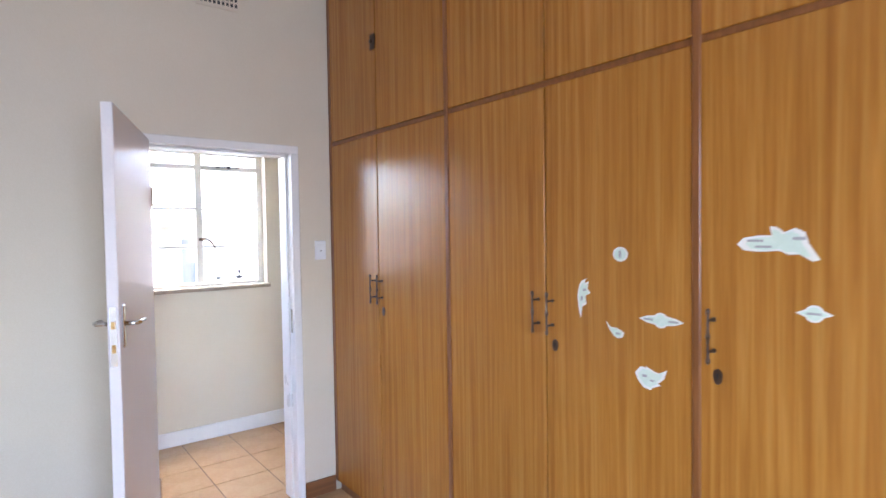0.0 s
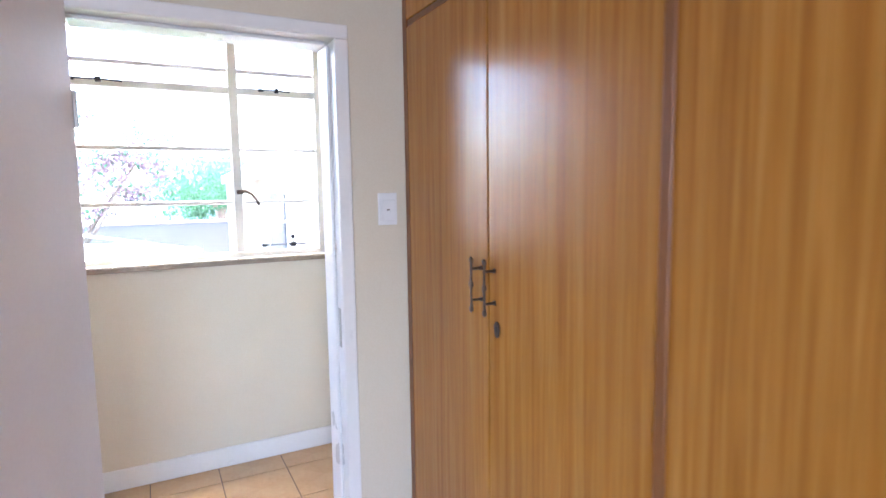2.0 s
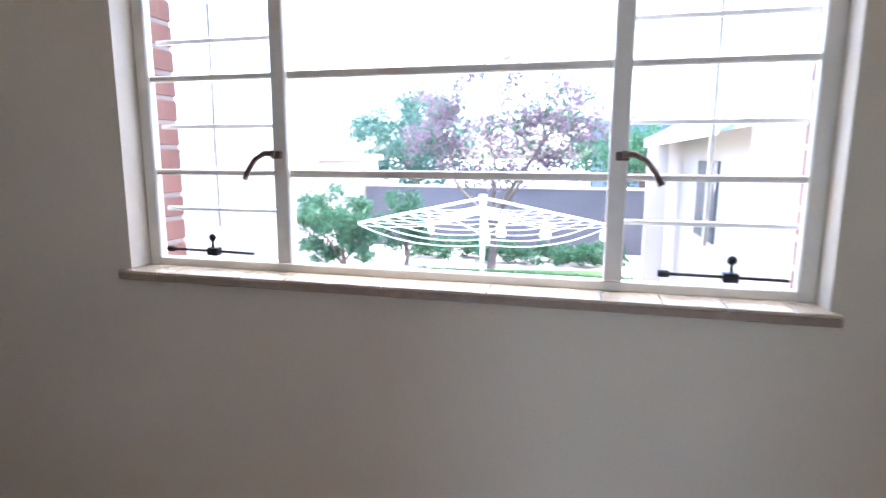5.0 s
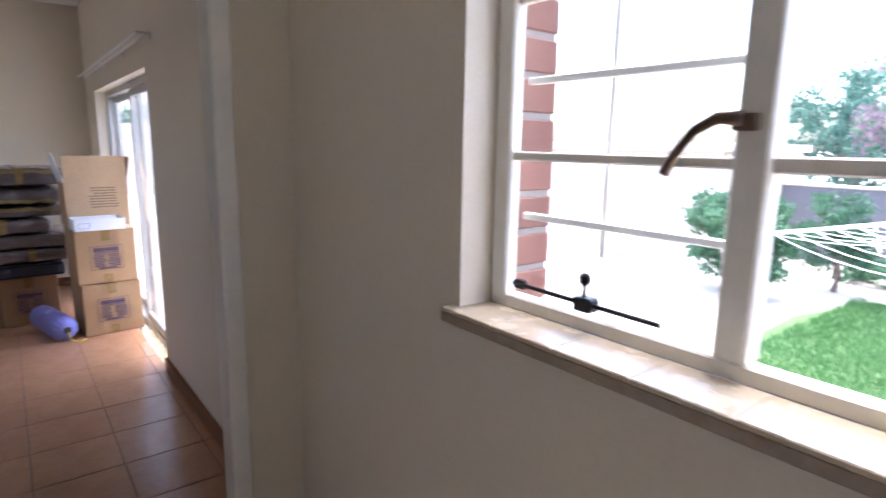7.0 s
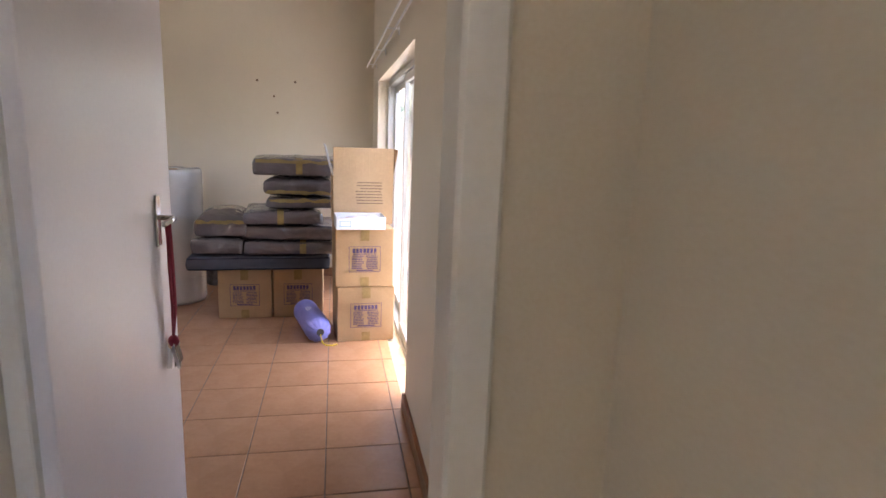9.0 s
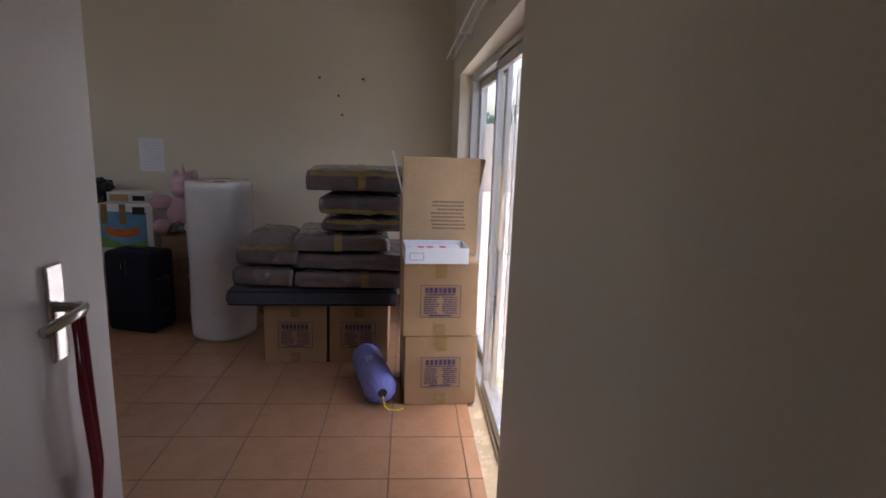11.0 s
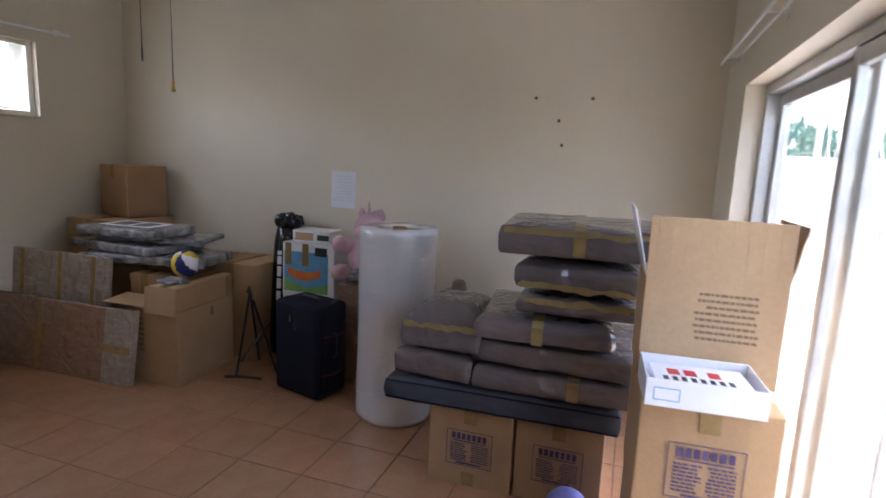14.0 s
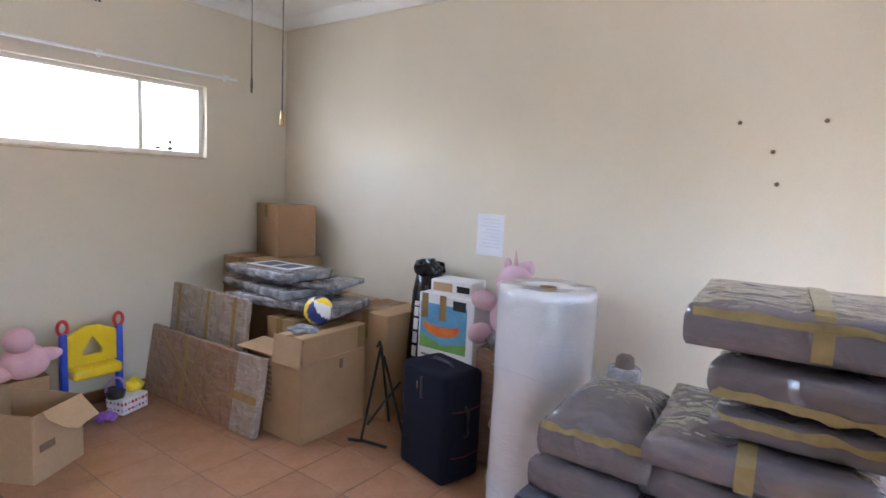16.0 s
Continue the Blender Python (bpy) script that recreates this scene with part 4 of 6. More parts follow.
# ---- store room: wrapped cushions ----
def pillow(name, at, sx, sy, h, label, group, rz=0.0, m=CUSH, seed=0, puff=0.0, rx=0.0, ry=0.0, tape=True, bevel=0.16, band=None):
    """A soft slab, wrapped in film and taped."""
    c = thing(name, at, label, "cushion", group, rz, rx, ry)
    r = random.Random(seed)
    bm = box(-sx / 2, sx / 2, -sy / 2, sy / 2, 0, h)
    bmesh.ops.subdivide_edges(bm, edges=list(bm.edges), cuts=15, use_grid_fill=True)
    off = Vector((seed * 3.1, seed * 1.7, 0))
    for v in bm.verts:
        u, w = 2 * v.co.x / sx, 2 * v.co.y / sy
        e = (1 - u ** 4) * (1 - w ** 4)
        k = (v.co.z / h - 0.5) * 2
        ed = 1 - max(abs(u), abs(w)) ** 6
        v.co.z = h / 2 + k * h / 2 * (1 - bevel * (1 - ed)) + (puff * e if k > 0.9 else 0)
        if k > -0.9:
            v.co.z += 0.006 * noise.noise(v.co * 9 + off)
        edge = 1 - 0.35 * abs(k) ** 4 * min(1, h / 0.25)
        q = noise.noise(v.co * 14 + off) * 0.008 + noise.noise(v.co * 40 + off) * 0.004
        v.co.x *= 1 - 0.03 * abs(k) ** 3
        v.co.y *= 1 - 0.03 * abs(k) ** 3
        v.co.x += q * (1 if abs(u) > 0.95 else 0.2)
        v.co.y += q * (1 if abs(w) > 0.95 else 0.2)
        v.co.z = max(v.co.z, 0)
    part("cushion", bm, m, c, smooth=True)
    if band is not None:
        # strip of tape run along the front, with a wavering edge
        st = bmesh.new()
        pairs = []
        for i in range(25):
            y = sy * (-0.47 + 0.94 * i / 24)
            lo = h * band - 0.013 + 0.014 * noise.noise(Vector((i * 0.31, seed, 0)))
            hi = h * band + 0.012 + 0.016 * noise.noise(Vector((i * 0.27, seed, 7)))
            x = sx / 2 + 0.0045 - 0.012 * abs(2 * y / sy) ** 10
            pairs.append((st.verts.new((x, y, lo)), st.verts.new((x - 0.003, y, hi))))
        for p, q in zip(pairs, pairs[1:]):
            st.faces.new((p[0], q[0], q[1], p[1]))
        for g in bmesh.ops.extrude_face_region(st, geom=list(st.faces))["geom"]:
            if isinstance(g, bmesh.types.BMVert):
                g.co.x += 0.0015
        part("tape_band", st, YTAPE, c, "yellowed tape along the front edge")
    if tape:
        f = sx / 2 + 0.003
        zt = h * (0.5 + 0.5 * 0.97) + puff * 0.9
        y = r.uniform(-0.1, 0.15) * sy
        strip = bmesh.new()
        n = 14
        rows = []
        for i in range(n + 1):
            a = i / n
            if a < 0.25:
                p = (f + 0.002, h * (0.12 + a * 4 * 0.75))
            else:
                x = f - (a - 0.25) / 0.75 * sx
                p = (x, h + 0.004 + puff * (1 - (2 * x / sx) ** 4) - 0.5 * h * bevel * max(0, abs(2 * x / sx)) ** 6 * 0.9)
            rows.append([strip.verts.new((p[0], y - 0.024, p[1])), strip.verts.new((p[0], y + 0.024, p[1]))])
        for a, b in zip(rows, rows[1:]):
            strip.faces.new((a[0], a[1], b[1], b[0]))
        ext = bmesh.ops.extrude_face_region(strip, geom=list(strip.faces))
        for g in ext["geom"]:
            if isinstance(g, bmesh.types.BMVert):
                g.co.z += 0.0012
                g.co.x += 0.0012 if g.co.x > f - 0.01 else 0
        part("tape", strip, YTAPE, c, "yellowed packing tape")
    return c


mat_ = pillow("mattress", (-5.10, 3.66, 0.40), 0.62, 1.06, 0.115, "long thin slate blue mattress on cardboard boxes", "", 2, MATT, 1, tape=False, bevel=0.1)
mat_["category"] = "mattress"
part("piping", tube([(0.312, -0.52 + i * 0.104, 0.098) for i in range(11)], 0.004, 6), NAVY, mat_)
part("piping", tube([(0.312, -0.52 + i * 0.104, 0.016) for i in range(11)], 0.004, 6), NAVY, mat_)
G_ = "wrapped cushions"
pillow("wrapped_cushion", (-5.09, 3.89, 0.520), 0.60, 0.68, 0.110, "taupe seat cushion in clear film", G_, 2, CUSH, 2)
pillow("wrapped_cushion", (-5.11, 3.90, 0.632), 0.60, 0.70, 0.118, "slate taupe seat cushion in clear film", G_, -1, CUSH, 3, tape=False)
pillow("wrapped_cushion", (-5.07, 3.83, 0.752), 0.60, 0.58, 0.118, "taupe seat cushion in film with a rounded end", G_, 5, CUSH, 4, bevel=0.3)
pillow("wrapped_cushion", (-5.12, 3.975, 0.873), 0.56, 0.52, 0.095, "taupe cushion in film with yellowed tape", G_, 2, CUSH, 5, tape=False, bevel=0.3, band=0.72)
pillow("wrapped_cushion", (-5.13, 3.97, 0.970), 0.56, 0.52, 0.140, "plump taupe cushion in film with yellowed tape", G_, -2, CUSH, 6, 0.015, tape=False, bevel=0.35, band=0.25)
pillow("wrapped_cushion", (-5.15, 3.955, 1.128), 0.62, 0.70, 0.135, "large taupe cushion in film topping the stack", G_, 5, CUSH, 7, 0.008, bevel=0.12, band=0.82)
pillow("wrapped_cushion", (-5.04, 3.375, 0.518), 0.50, 0.37, 0.135, "taupe back cushion in wrinkled clear film", G_, -3, CUSH, 8, tape=False, bevel=0.25)
pillow("wrapped_cushion", (-5.05, 3.385, 0.655), 0.50, 0.37, 0.140, "plump taupe back cushion in clear film", G_, 2, CUSH, 9, 0.07, tape=False, bevel=0.2, band=0.86)

# ---- bubble wrap roll ----
roll = thing("bubble_wrap_roll", (-5.44, 2.91, 0), "tall roll of clear bubble wrap standing on end", "roll")
sides, rows = 64, 40
bm = bmesh.new()
rings = []
for j in range(rows + 1):
    z = 1.125 * j / rows
    ring = []
    for k in range(sides):
        a = 2 * math.pi * k / sides
        rr = 0.226 + 0.007 * noise.noise(Vector((math.cos(a) * 2, math.sin(a) * 2, z * 3))) + 0.003 * noise.noise(Vector((math.cos(a) * 7, math.sin(a) * 7, z * 9)))
        if j in (0, rows):
            rr -= 0.008
        ring.append(bm.verts.new((rr * math.cos(a), rr * math.sin(a), z + (0.007 * noise.noise(Vector((a * 2, 5, 1))) if j > rows - 2 else 0))))
    rings.append(ring)
for a, b in zip(rings, rings[1:]):
    for k in range(sides):
        bm.faces.new((a[k], a[(k + 1) % sides], b[(k + 1) % sides], b[k]))
inner = [bm.verts.new((0.045 * math.cos(2 * math.pi * k / sides), 0.045 * math.sin(2 * math.pi * k / sides), 1.118)) for k in range(sides)]
low = [bm.verts.new((0.042 * math.cos(2 * math.pi * k / sides), 0.042 * math.sin(2 * math.pi * k / sides), 0.9)) for k in range(sides)]
for k in range(sides):
    bm.faces.new((rings[-1][k], rings[-1][(k + 1) % sides], inner[(k + 1) % sides], inner[k]))
    bm.faces.new((inner[k], inner[(k + 1) % sides], low[(k + 1) % sides], low[k]))
bm.faces.new(low), bm.faces.new(rings[0][::-1])
part("wrap", bm, BUBBLE, roll, smooth=True)
core = bmesh.new()
for rr in (0.041, 0.036):
    tube([(0, 0, 0.905), (0, 0, 1.122)], rr, 24, core)
part("core", core, CARD, roll, "cardboard core")
for q in range(4):
    tube_pts = [(0.235 * math.cos(a), 0.235 * math.sin(a), 0.2 + q * 0.27 + 0.03 * math.sin(2 * a + q)) for a in [2 * math.pi * k / 40 for k in range(40)]]
    part("film_fold", tube(tube_pts, 0.0015, 5, closed=True), BUBBLE, roll)

# ---- suitcase ----
case = thing("suitcase", (-5.515, 2.285, 0), "dark navy canvas suitcase with red piping, upright", "suitcase", rz=-15)
sw_, sd_, sh_ = 0.385, 0.27, 0.60
part("shell", box(-sd_ / 2, sd_ / 2, -sw_ / 2, sw_ / 2, 0.004, sh_, 0.035, 4), NAVY, case, smooth=True)
part("side_panel", box(-sd_ / 2 + 0.04, sd_ / 2 - 0.05, sw_ / 2 - 0.006, sw_ / 2 + 0.012, 0.07, sh_ - 0.06, 0.01, 2), NAVY, case, smooth=True)
for z in (sh_ * 0.27, sh_ * 0.68):
    part("piping", tube([(sd_ / 2 - 0.045, sw_ / 2 + 0.013, z), (0, sw_ / 2 + 0.015, z - 0.012), (-sd_ / 2 + 0.04, sw_ / 2 + 0.013, z)], 0.003, 6), REDSEAM, case)
part("pull_tab", box(sd_ / 2 - 0.001, sd_ / 2 + 0.006, -0.012, 0.012, sh_ - 0.17, sh_ - 0.05, 0.003), BLACKPL, case)
part("piping", tube([(x, y, z) for x, y, z in [(sd_ / 2 - 0.03, sw_ / 2 - 0.004, 0.08), (sd_ / 2 - 0.03, sw_ / 2 - 0.004, sh_ - 0.05), (sd_ / 2 - 0.03, sw_ / 2 - 0.05, sh_ - 0.004), (sd_ / 2 - 0.03, -sw_ / 2 + 0.05, sh_ - 0.004), (sd_ / 2 - 0.03, -sw_ / 2 + 0.004, sh_ - 0.05)]], 0.003, 6), REDSEAM, case)
part("side_handle", tube([(0, sw_ / 2 - 0.003, 0.25), (0, sw_ / 2 + 0.036, 0.28), (0, sw_ / 2 + 0.036, 0.40), (0, sw_ / 2 - 0.003, 0.43)], 0.009, 8), BLACKPL, case)
part("top_handle", tube([(0, -0.09, sh_ - 0.003), (0, -0.07, sh_ + 0.016), (0, 0.07, sh_ + 0.016), (0, 0.09, sh_ - 0.003)], 0.009, 8), BLACKPL, case)
part("zip_pull", box(sd_ / 2 - 0.002, sd_ / 2 + 0.004, -0.045, -0.038, sh_ - 0.13, sh_ - 0.09, 0.002), CHROME, case)
for x in (-0.09, 0.09):
    for y in (-0.15, 0.15):
        part("wheel", tube([(x, y - 0.012, 0.024), (x, y + 0.012, 0.024)], 0.024, 14), BLACKPL, case)

# ---- black sports bag, pool carton, small box ----
bag = thing("sports_bag", (-6.03, 1.74, 0), "tall black sports bag with white lettering blocks", "bag", ry=-3)
prof = [(0.02, 0.0), (0.105, 0.005), (0.118, 0.1), (0.115, 0.5), (0.105, 0.85), (0.085, 0.97), (0.06, 1.0)]
part("body", lathe(prof, 24), BLACKFILM, bag, smooth=True)
hood = ball((0.02, 0.01, 1.0), 0.1, 4, (1.0, 1.15, 0.62))
for v in hood.verts:
    v.co += Vector((1, 1, 0.6)) * 0.035 * noise.noise(v.co * 19) + Vector((0, 0, 1)) * 0.02 * noise.noise(v.co * 45)
part("hood", hood, BLACKFILM, bag, "crumpled black plastic over the top")
part("strap", tube([(0.1, 0.06, 0.9), (0.13, 0.09, 0.6), (0.12, 0.08, 0.25)], 0.012, 6), BLACKPL, bag)
for k, (z0, hgt) in enumerate(((0.42, 0.07), (0.51, 0.075), (0.60, 0.075), (0.69, 0.06), (0.76, 0.03))):
    part("letter_block", box(0.114, 0.122, -0.012, 0.022, z0, z0 + hgt, 0.002), PAPER, bag, "white printed block")

pool = thing("pool_carton", (-6.02, 2.03, 0), "white printed carton of a garden pool", "box")
part("body", box(-0.14, 0.14, -0.21, 0.21, 0, 0.88, 0.004), PLASTIC, pool)
f = 0.1402
part("picture", box(f, f + 0.0008, -0.195, 0.16, 0.53, 0.82), SKYBLUE, pool, "blue water picture")
part("picture_grass", outline([(-0.195, 0.53), (0.16, 0.53), (0.16, 0.60), (-0.02, 0.56), (-0.195, 0.62)], "x", f + 0.0009, 0.0006), GREENP, pool)
part("picture_pool", outline([(a * 0.14 - 0.03, 0.68 + b * 0.065) for a, b in oval(1, 1, 20)], "x", f + 0.0016, 0.0006), ORANGE, pool, "orange paddling pool picture")
part("picture_rim", outline([(a * 0.13 - 0.03, 0.71 + b * 0.03) for a, b in oval(1, 1, 20)], "x", f + 0.0023, 0.0005), SKYBLUE, pool)
for y in (-0.16, -0.02):
    part("tape", box(f + 0.003, f + 0.0036, y - 0.025, y + 0.025, 0.72, 0.879), TAPE, pool, "brown packing tape")
part("label_panel", box(f + 0.0009, f + 0.0015, 0.055, 0.15, 0.80, 0.86), BLACKPL, pool)
bars(pool, "print_line", "x", f, -0.18, 0.02, 0.40, 0.50, 3, GREYWALL, 31, 0.4, False)
small = thing("small_carton", (-6.03, 2.03, 0.882), "small white printed carton on the pool box", "box", rz=5)
part("body", box(-0.1, 0.1, -0.16, 0.13, 0, 0.085, 0.004), PLASTIC, small)
part("print", box(0.1002, 0.101, -0.14, 0.0, 0.015, 0.07), CARDPALE, small)
part("print", box(0.1002, 0.1012, 0.03, 0.12, 0.02, 0.06), BLACKPL, small)

# ---- wrapped box and soft toy behind the roll ----
wb = thing("wrapped_carton", (-5.92, 2.56, 0), "cardboard box in crumpled clear film", "box", rz=4)
part("body", carton_body(0.42, 0.36, 0.66, random.Random(21)), CARDWRAP, wb)
part("tape", box(-0.18, 0.18, -0.03, 0.03, 0.6605, 0.662), TAPE, wb)
bagp = thing("plastic_bag", (-5.86, 2.44, 0.666), "crumpled clear plastic bag on a box", "plastic bag")
bm = ball((0, 0, 0.045), 0.1, 4, (1.1, 1.2, 0.5))
for v in bm.verts:
    v.co += v.co.normalized() * (0.03 * noise.noise(v.co * 22) + 0.012 * noise.noise(v.co * 60))
    v.co.z = max(v.co.z, 0)
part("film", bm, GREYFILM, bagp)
jar = thing("storage_jar", (-5.95, 3.13, 0), "clear plastic tub with a brown lid", "tub")
part("tub", lathe([(0.09, 0), (0.10, 0.01), (0.085, 0.66), (0.08, 0.67)], 24), GREYFILM, jar, smooth=True)
part("lid", lathe([(0.05, 0.672), (0.05, 0.675), (0.045, 0.72), (0.03, 0.735)], 24), BARK, jar, smooth=True)

toy = bmesh.new()
for c, r, sq in (((0, 0, 0.15), 0.135, (0.9, 1, 1.1)), ((0.03, 0.02, 0.36), 0.105, (1, 1, 0.95)), ((0.12, 0.02, 0.335), 0.06, (1, 1.1, 0.8)), ((0.07, -0.15, 0.235), 0.06, (0.9, 1.5, 1.0)), ((0.06, 0.16, 0.22), 0.06, (0.9, 1.3, 1.0)), ((0.15, -0.12, 0.06), 0.07, (1.3, 0.9, 0.85)), ((0.15, 0.12, 0.06), 0.07, (1.3, 0.9, 0.85)), ((0.0, -0.05, 0.45), 0.03, (0.6, 0.8, 1.4)), ((0.0, 0.09, 0.45), 0.03, (0.6, 0.8, 1.4)), ((-0.03, 0.05, 0.43), 0.07, (0.8, 0.8, 0.7))):
    ball(c, r, 3, sq, toy)
tube([(0.03, 0.02, 0.44), (0.04, 0.02, 0.54)], 0.016, 8, toy, radii=[0.016, 0.004])
solo("plush_toy", toy, PINK, "pink plush toy with a small horn sitting on a box", "soft toy", (-5.93, 2.47, 0.67), 0, smooth=True)

# ---- paper and old plugs on the wall, pull cords ----
paper = thing("paper_sheet", (XF, 2.118, 1.255), "white sheet of paper stuck to the wall", "paper")
part("sheet", box(0.0005, 0.002, -0.1, 0.1, -0.135, 0.135), PAPER, paper)
bars(paper, "writing", "x", 0.0021, -0.08, 0.08, -0.09, 0.11, 9, PAPERINK, 12, 0.35, False)
for y, z in ((3.505, 1.931), (3.86, 1.931), (3.66, 1.79), (3.69, 1.637)):
    pl = thing("wall_plug", (XF, y, z), "old brown screw plug in the wall", "wall plug", "wall plugs")
    part("plug", moved(lathe([(0.009, 0), (0.011, 0.004), (0.008, 0.012), (0.003, 0.014)], 10), pose(0, 0, 0, 0, 90, 0)), BROWNINK, pl)
    part("screw", tube([(0.012, 0, 0), (0.022, 0.002, -0.002)], 0.004, 8), BRONZE, pl)
for at, zend, brass in (((-4.43, 2.288), 1.744, True), ((-4.37, 2.19), 1.86, False)):
    cord = thing("pull_cord", (*at, HIGH2), "thin fan pull cord with a wooden end" if brass else "thin fan pull cord", "pull cord", "pull cords")
    part("cord", tube([(0, 0, 0), (0.002, 0.001, (zend - HIGH2) * 0.5), (0, 0, zend - HIGH2 + 0.05)], 0.003, 6), GREYWALL, cord)
    part("pull", moved(lathe([(0.003, 0.055), (0.006, 0.05), (0.007, 0.02), (0.010, 0.005), (0.006, 0)] if brass else [(0.003, 0.055), (0.0045, 0.045), (0.0045, 0.02), (0.003, 0.0)], 12), pose(0, 0, zend - HIGH2)), BRASS if brass else GREYWALL, cord)

# ---- sleeping bag ----
sb = thing("sleeping_bag", (-4.52, 4.075, 0), "rolled lilac sleeping bag in its sack", "sleeping bag", rz=193)
prof = []
bm = bmesh.new()
rings = []
LB = 0.56
for i in range(29):
    u = i / 28
    r0 = 0.092 * (1 - 0.5 * max(0, (u - 0.86) / 0.14) ** 2.2) * (1 - 0.25 * max(0, (0.08 - u) / 0.08) ** 2)
    ring = []
    for k in range(40):
        a = 2 * math.pi * k / 40
        pleat = 0.006 * math.sin(a * 13) * max(0, (u - 0.72) / 0.28)
        rr = r0 + pleat + 0.003 * noise.noise(Vector((u * 6, math.cos(a) * 2, math.sin(a) * 2)))
        ring.append(bm.verts.new((-LB / 2 + u * LB, rr * math.cos(a), max(0.001, 0.092 + rr * math.sin(a)))))
    rings.append(ring)
for a, b in zip(rings, rings[1:]):
    for k in range(40):
        bm.faces.new((a[k], a[(k + 1) % 40], b[(k + 1) % 40], b[k]))
bm.faces.new(rings[0][::-1]), bm.faces.new(rings[-1])
bmesh.ops.recalc_face_normals(bm, faces=list(bm.faces))
sb.matrix_basis = pose(-4.50, 4.07, 0, 0, 0, 14)
part("sack", bm, LILAC, sb, smooth=True)
part("opening", tube([(LB / 2 - 0.004, 0, 0.092), (LB / 2 + 0.004, 0, 0.092)], 0.026, 14), BLACKPL, sb, "dark drawn opening")
for k in range(4):
    part("print", moved(box(-0.05, 0.03, -0.004, 0.004, 0.1845, 0.187), pose(0.0, -0.03 + k * 0.014, -0.003, -12 + k * 9, 0, 0)), PALEINK, sb, "pale print")
part("cord", tube([(LB / 2 + 0.003, 0.0, 0.075), (LB / 2 + 0.02, 0.01, 0.02), (LB / 2 + 0.03, 0.03, 0.004), (LB / 2 + 0.05, 0.07, 0.004), (LB / 2 + 0.035, 0.11, 0.004)], 0.004, 6), YELLOW, sb, "yellow draw cord")

# ---- corner pile ----
def plain_carton(name, at, w, d, h, label, rz=0.0, m=CARD, seed=0, tapes=True, tag="piled cartons"):
    c = thing(name, at, label, "box", tag, rz)
    part("body", carton_body(w, d, h, random.Random(seed)), m, c)
    if tapes:
        part("tape", box(-d / 2, d / 2 + 0.001, -0.028, 0.028, h + 0.0002, h + 0.0016), TAPE, c, "brown packing tape")
        part("tape", box(d / 2 + 0.0045, d / 2 + 0.0062, -0.028, 0.028, h * 0.75, h - 0.002), TAPE, c, "brown packing tape")
    return c


plain_carton("cardboard_box", (-5.90, 0.31, 0), 0.48, 0.58, 0.945, "tall brown cardboard box in the corner", 0, CARD, 41)
plain_carton("cardboard_box", (-5.99, 0.34, 0.95), 0.40, 0.32, 0.40, "shiny taped cardboard box on top of the pile", -14, GLOSSCARD, 42)
plain_carton("cardboard_box", (-5.85, 0.90, 0), 0.66, 0.62, 0.70, "wide brown cardboard box carrying wrapped frames", 2, CARD, 43)
plain_carton("cardboard_box", (-5.99, 1.45, 0), 0.40, 0.42, 0.70, "brown cardboard box behind the ball", 0, CARD, 44)
front = thing("flap_carton", (-5.44, 1.355, 0), "large brown box with loose flaps and tape", "box", "", 2)
part("body", carton_body(0.34, 0.54, 0.49, random.Random(45)), CARD, front)
part("raised_top", moved(carton_body(0.225, 0.53, 0.148, random.Random(48)), pose(0, 0.058, 0.491)), CARD, front, "upper part folded inwards")
part("flap", moved(box(0.06, 0.285, -0.34, 0, -0.002, 0.003, 0.001), pose(0.0, -0.058, 0.512, -2, 2, 6)), CARDPALE, front, "pale open flap standing outwards")
part("flap", moved(box(-0.262, 0.272, 0.0, 0.19, 0.0, 0.004, 0.001), pose(0.0, -0.02, 0.641, 0, 0, 0)), CARDPALE, front, "flap folded over the top")
part("flap", moved(box(0.0, 0.004, -0.06, 0.178, -0.17, 0.0, 0.001), pose(0.279, 0.0, 0.64, 0, -5, 0)), CARDPALE, front, "torn flap hanging down the side")
part("tape", box(-0.27, 0.28, 0.045, 0.10, 0.6452, 0.6468), TAPE, front, "brown packing tape")
part("tape", box(-0.25, -0.19, 0.1765, 0.178, 0.50, 0.64), TAPE, front, "brown packing tape")
crum = ball((0.14, 0.03, 0.652), 0.10, 4, (1.0, 1.0, 0.14))
for v in crum.verts:
    v.co.z = max(0.642, v.co.z + 0.022 * noise.noise(v.co * 24))
    v.co.x += 0.03 * noise.noise(v.co * 15)
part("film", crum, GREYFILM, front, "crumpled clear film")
bars(front, "print_line", "x", 0.2765, -0.14, -0.08, 0.20, 0.44, 7, BROWNINK, 9, 0.6, False)
part("mark", box(-0.06, -0.03, 0.1756, 0.1763, 0.40, 0.46), BROWNINK, front)
plain_carton("small_box", (-5.455, 1.05, 0), 0.24, 0.13, 0.645, "narrow brown box beside the wrapped panels", 8, CARD, 46)


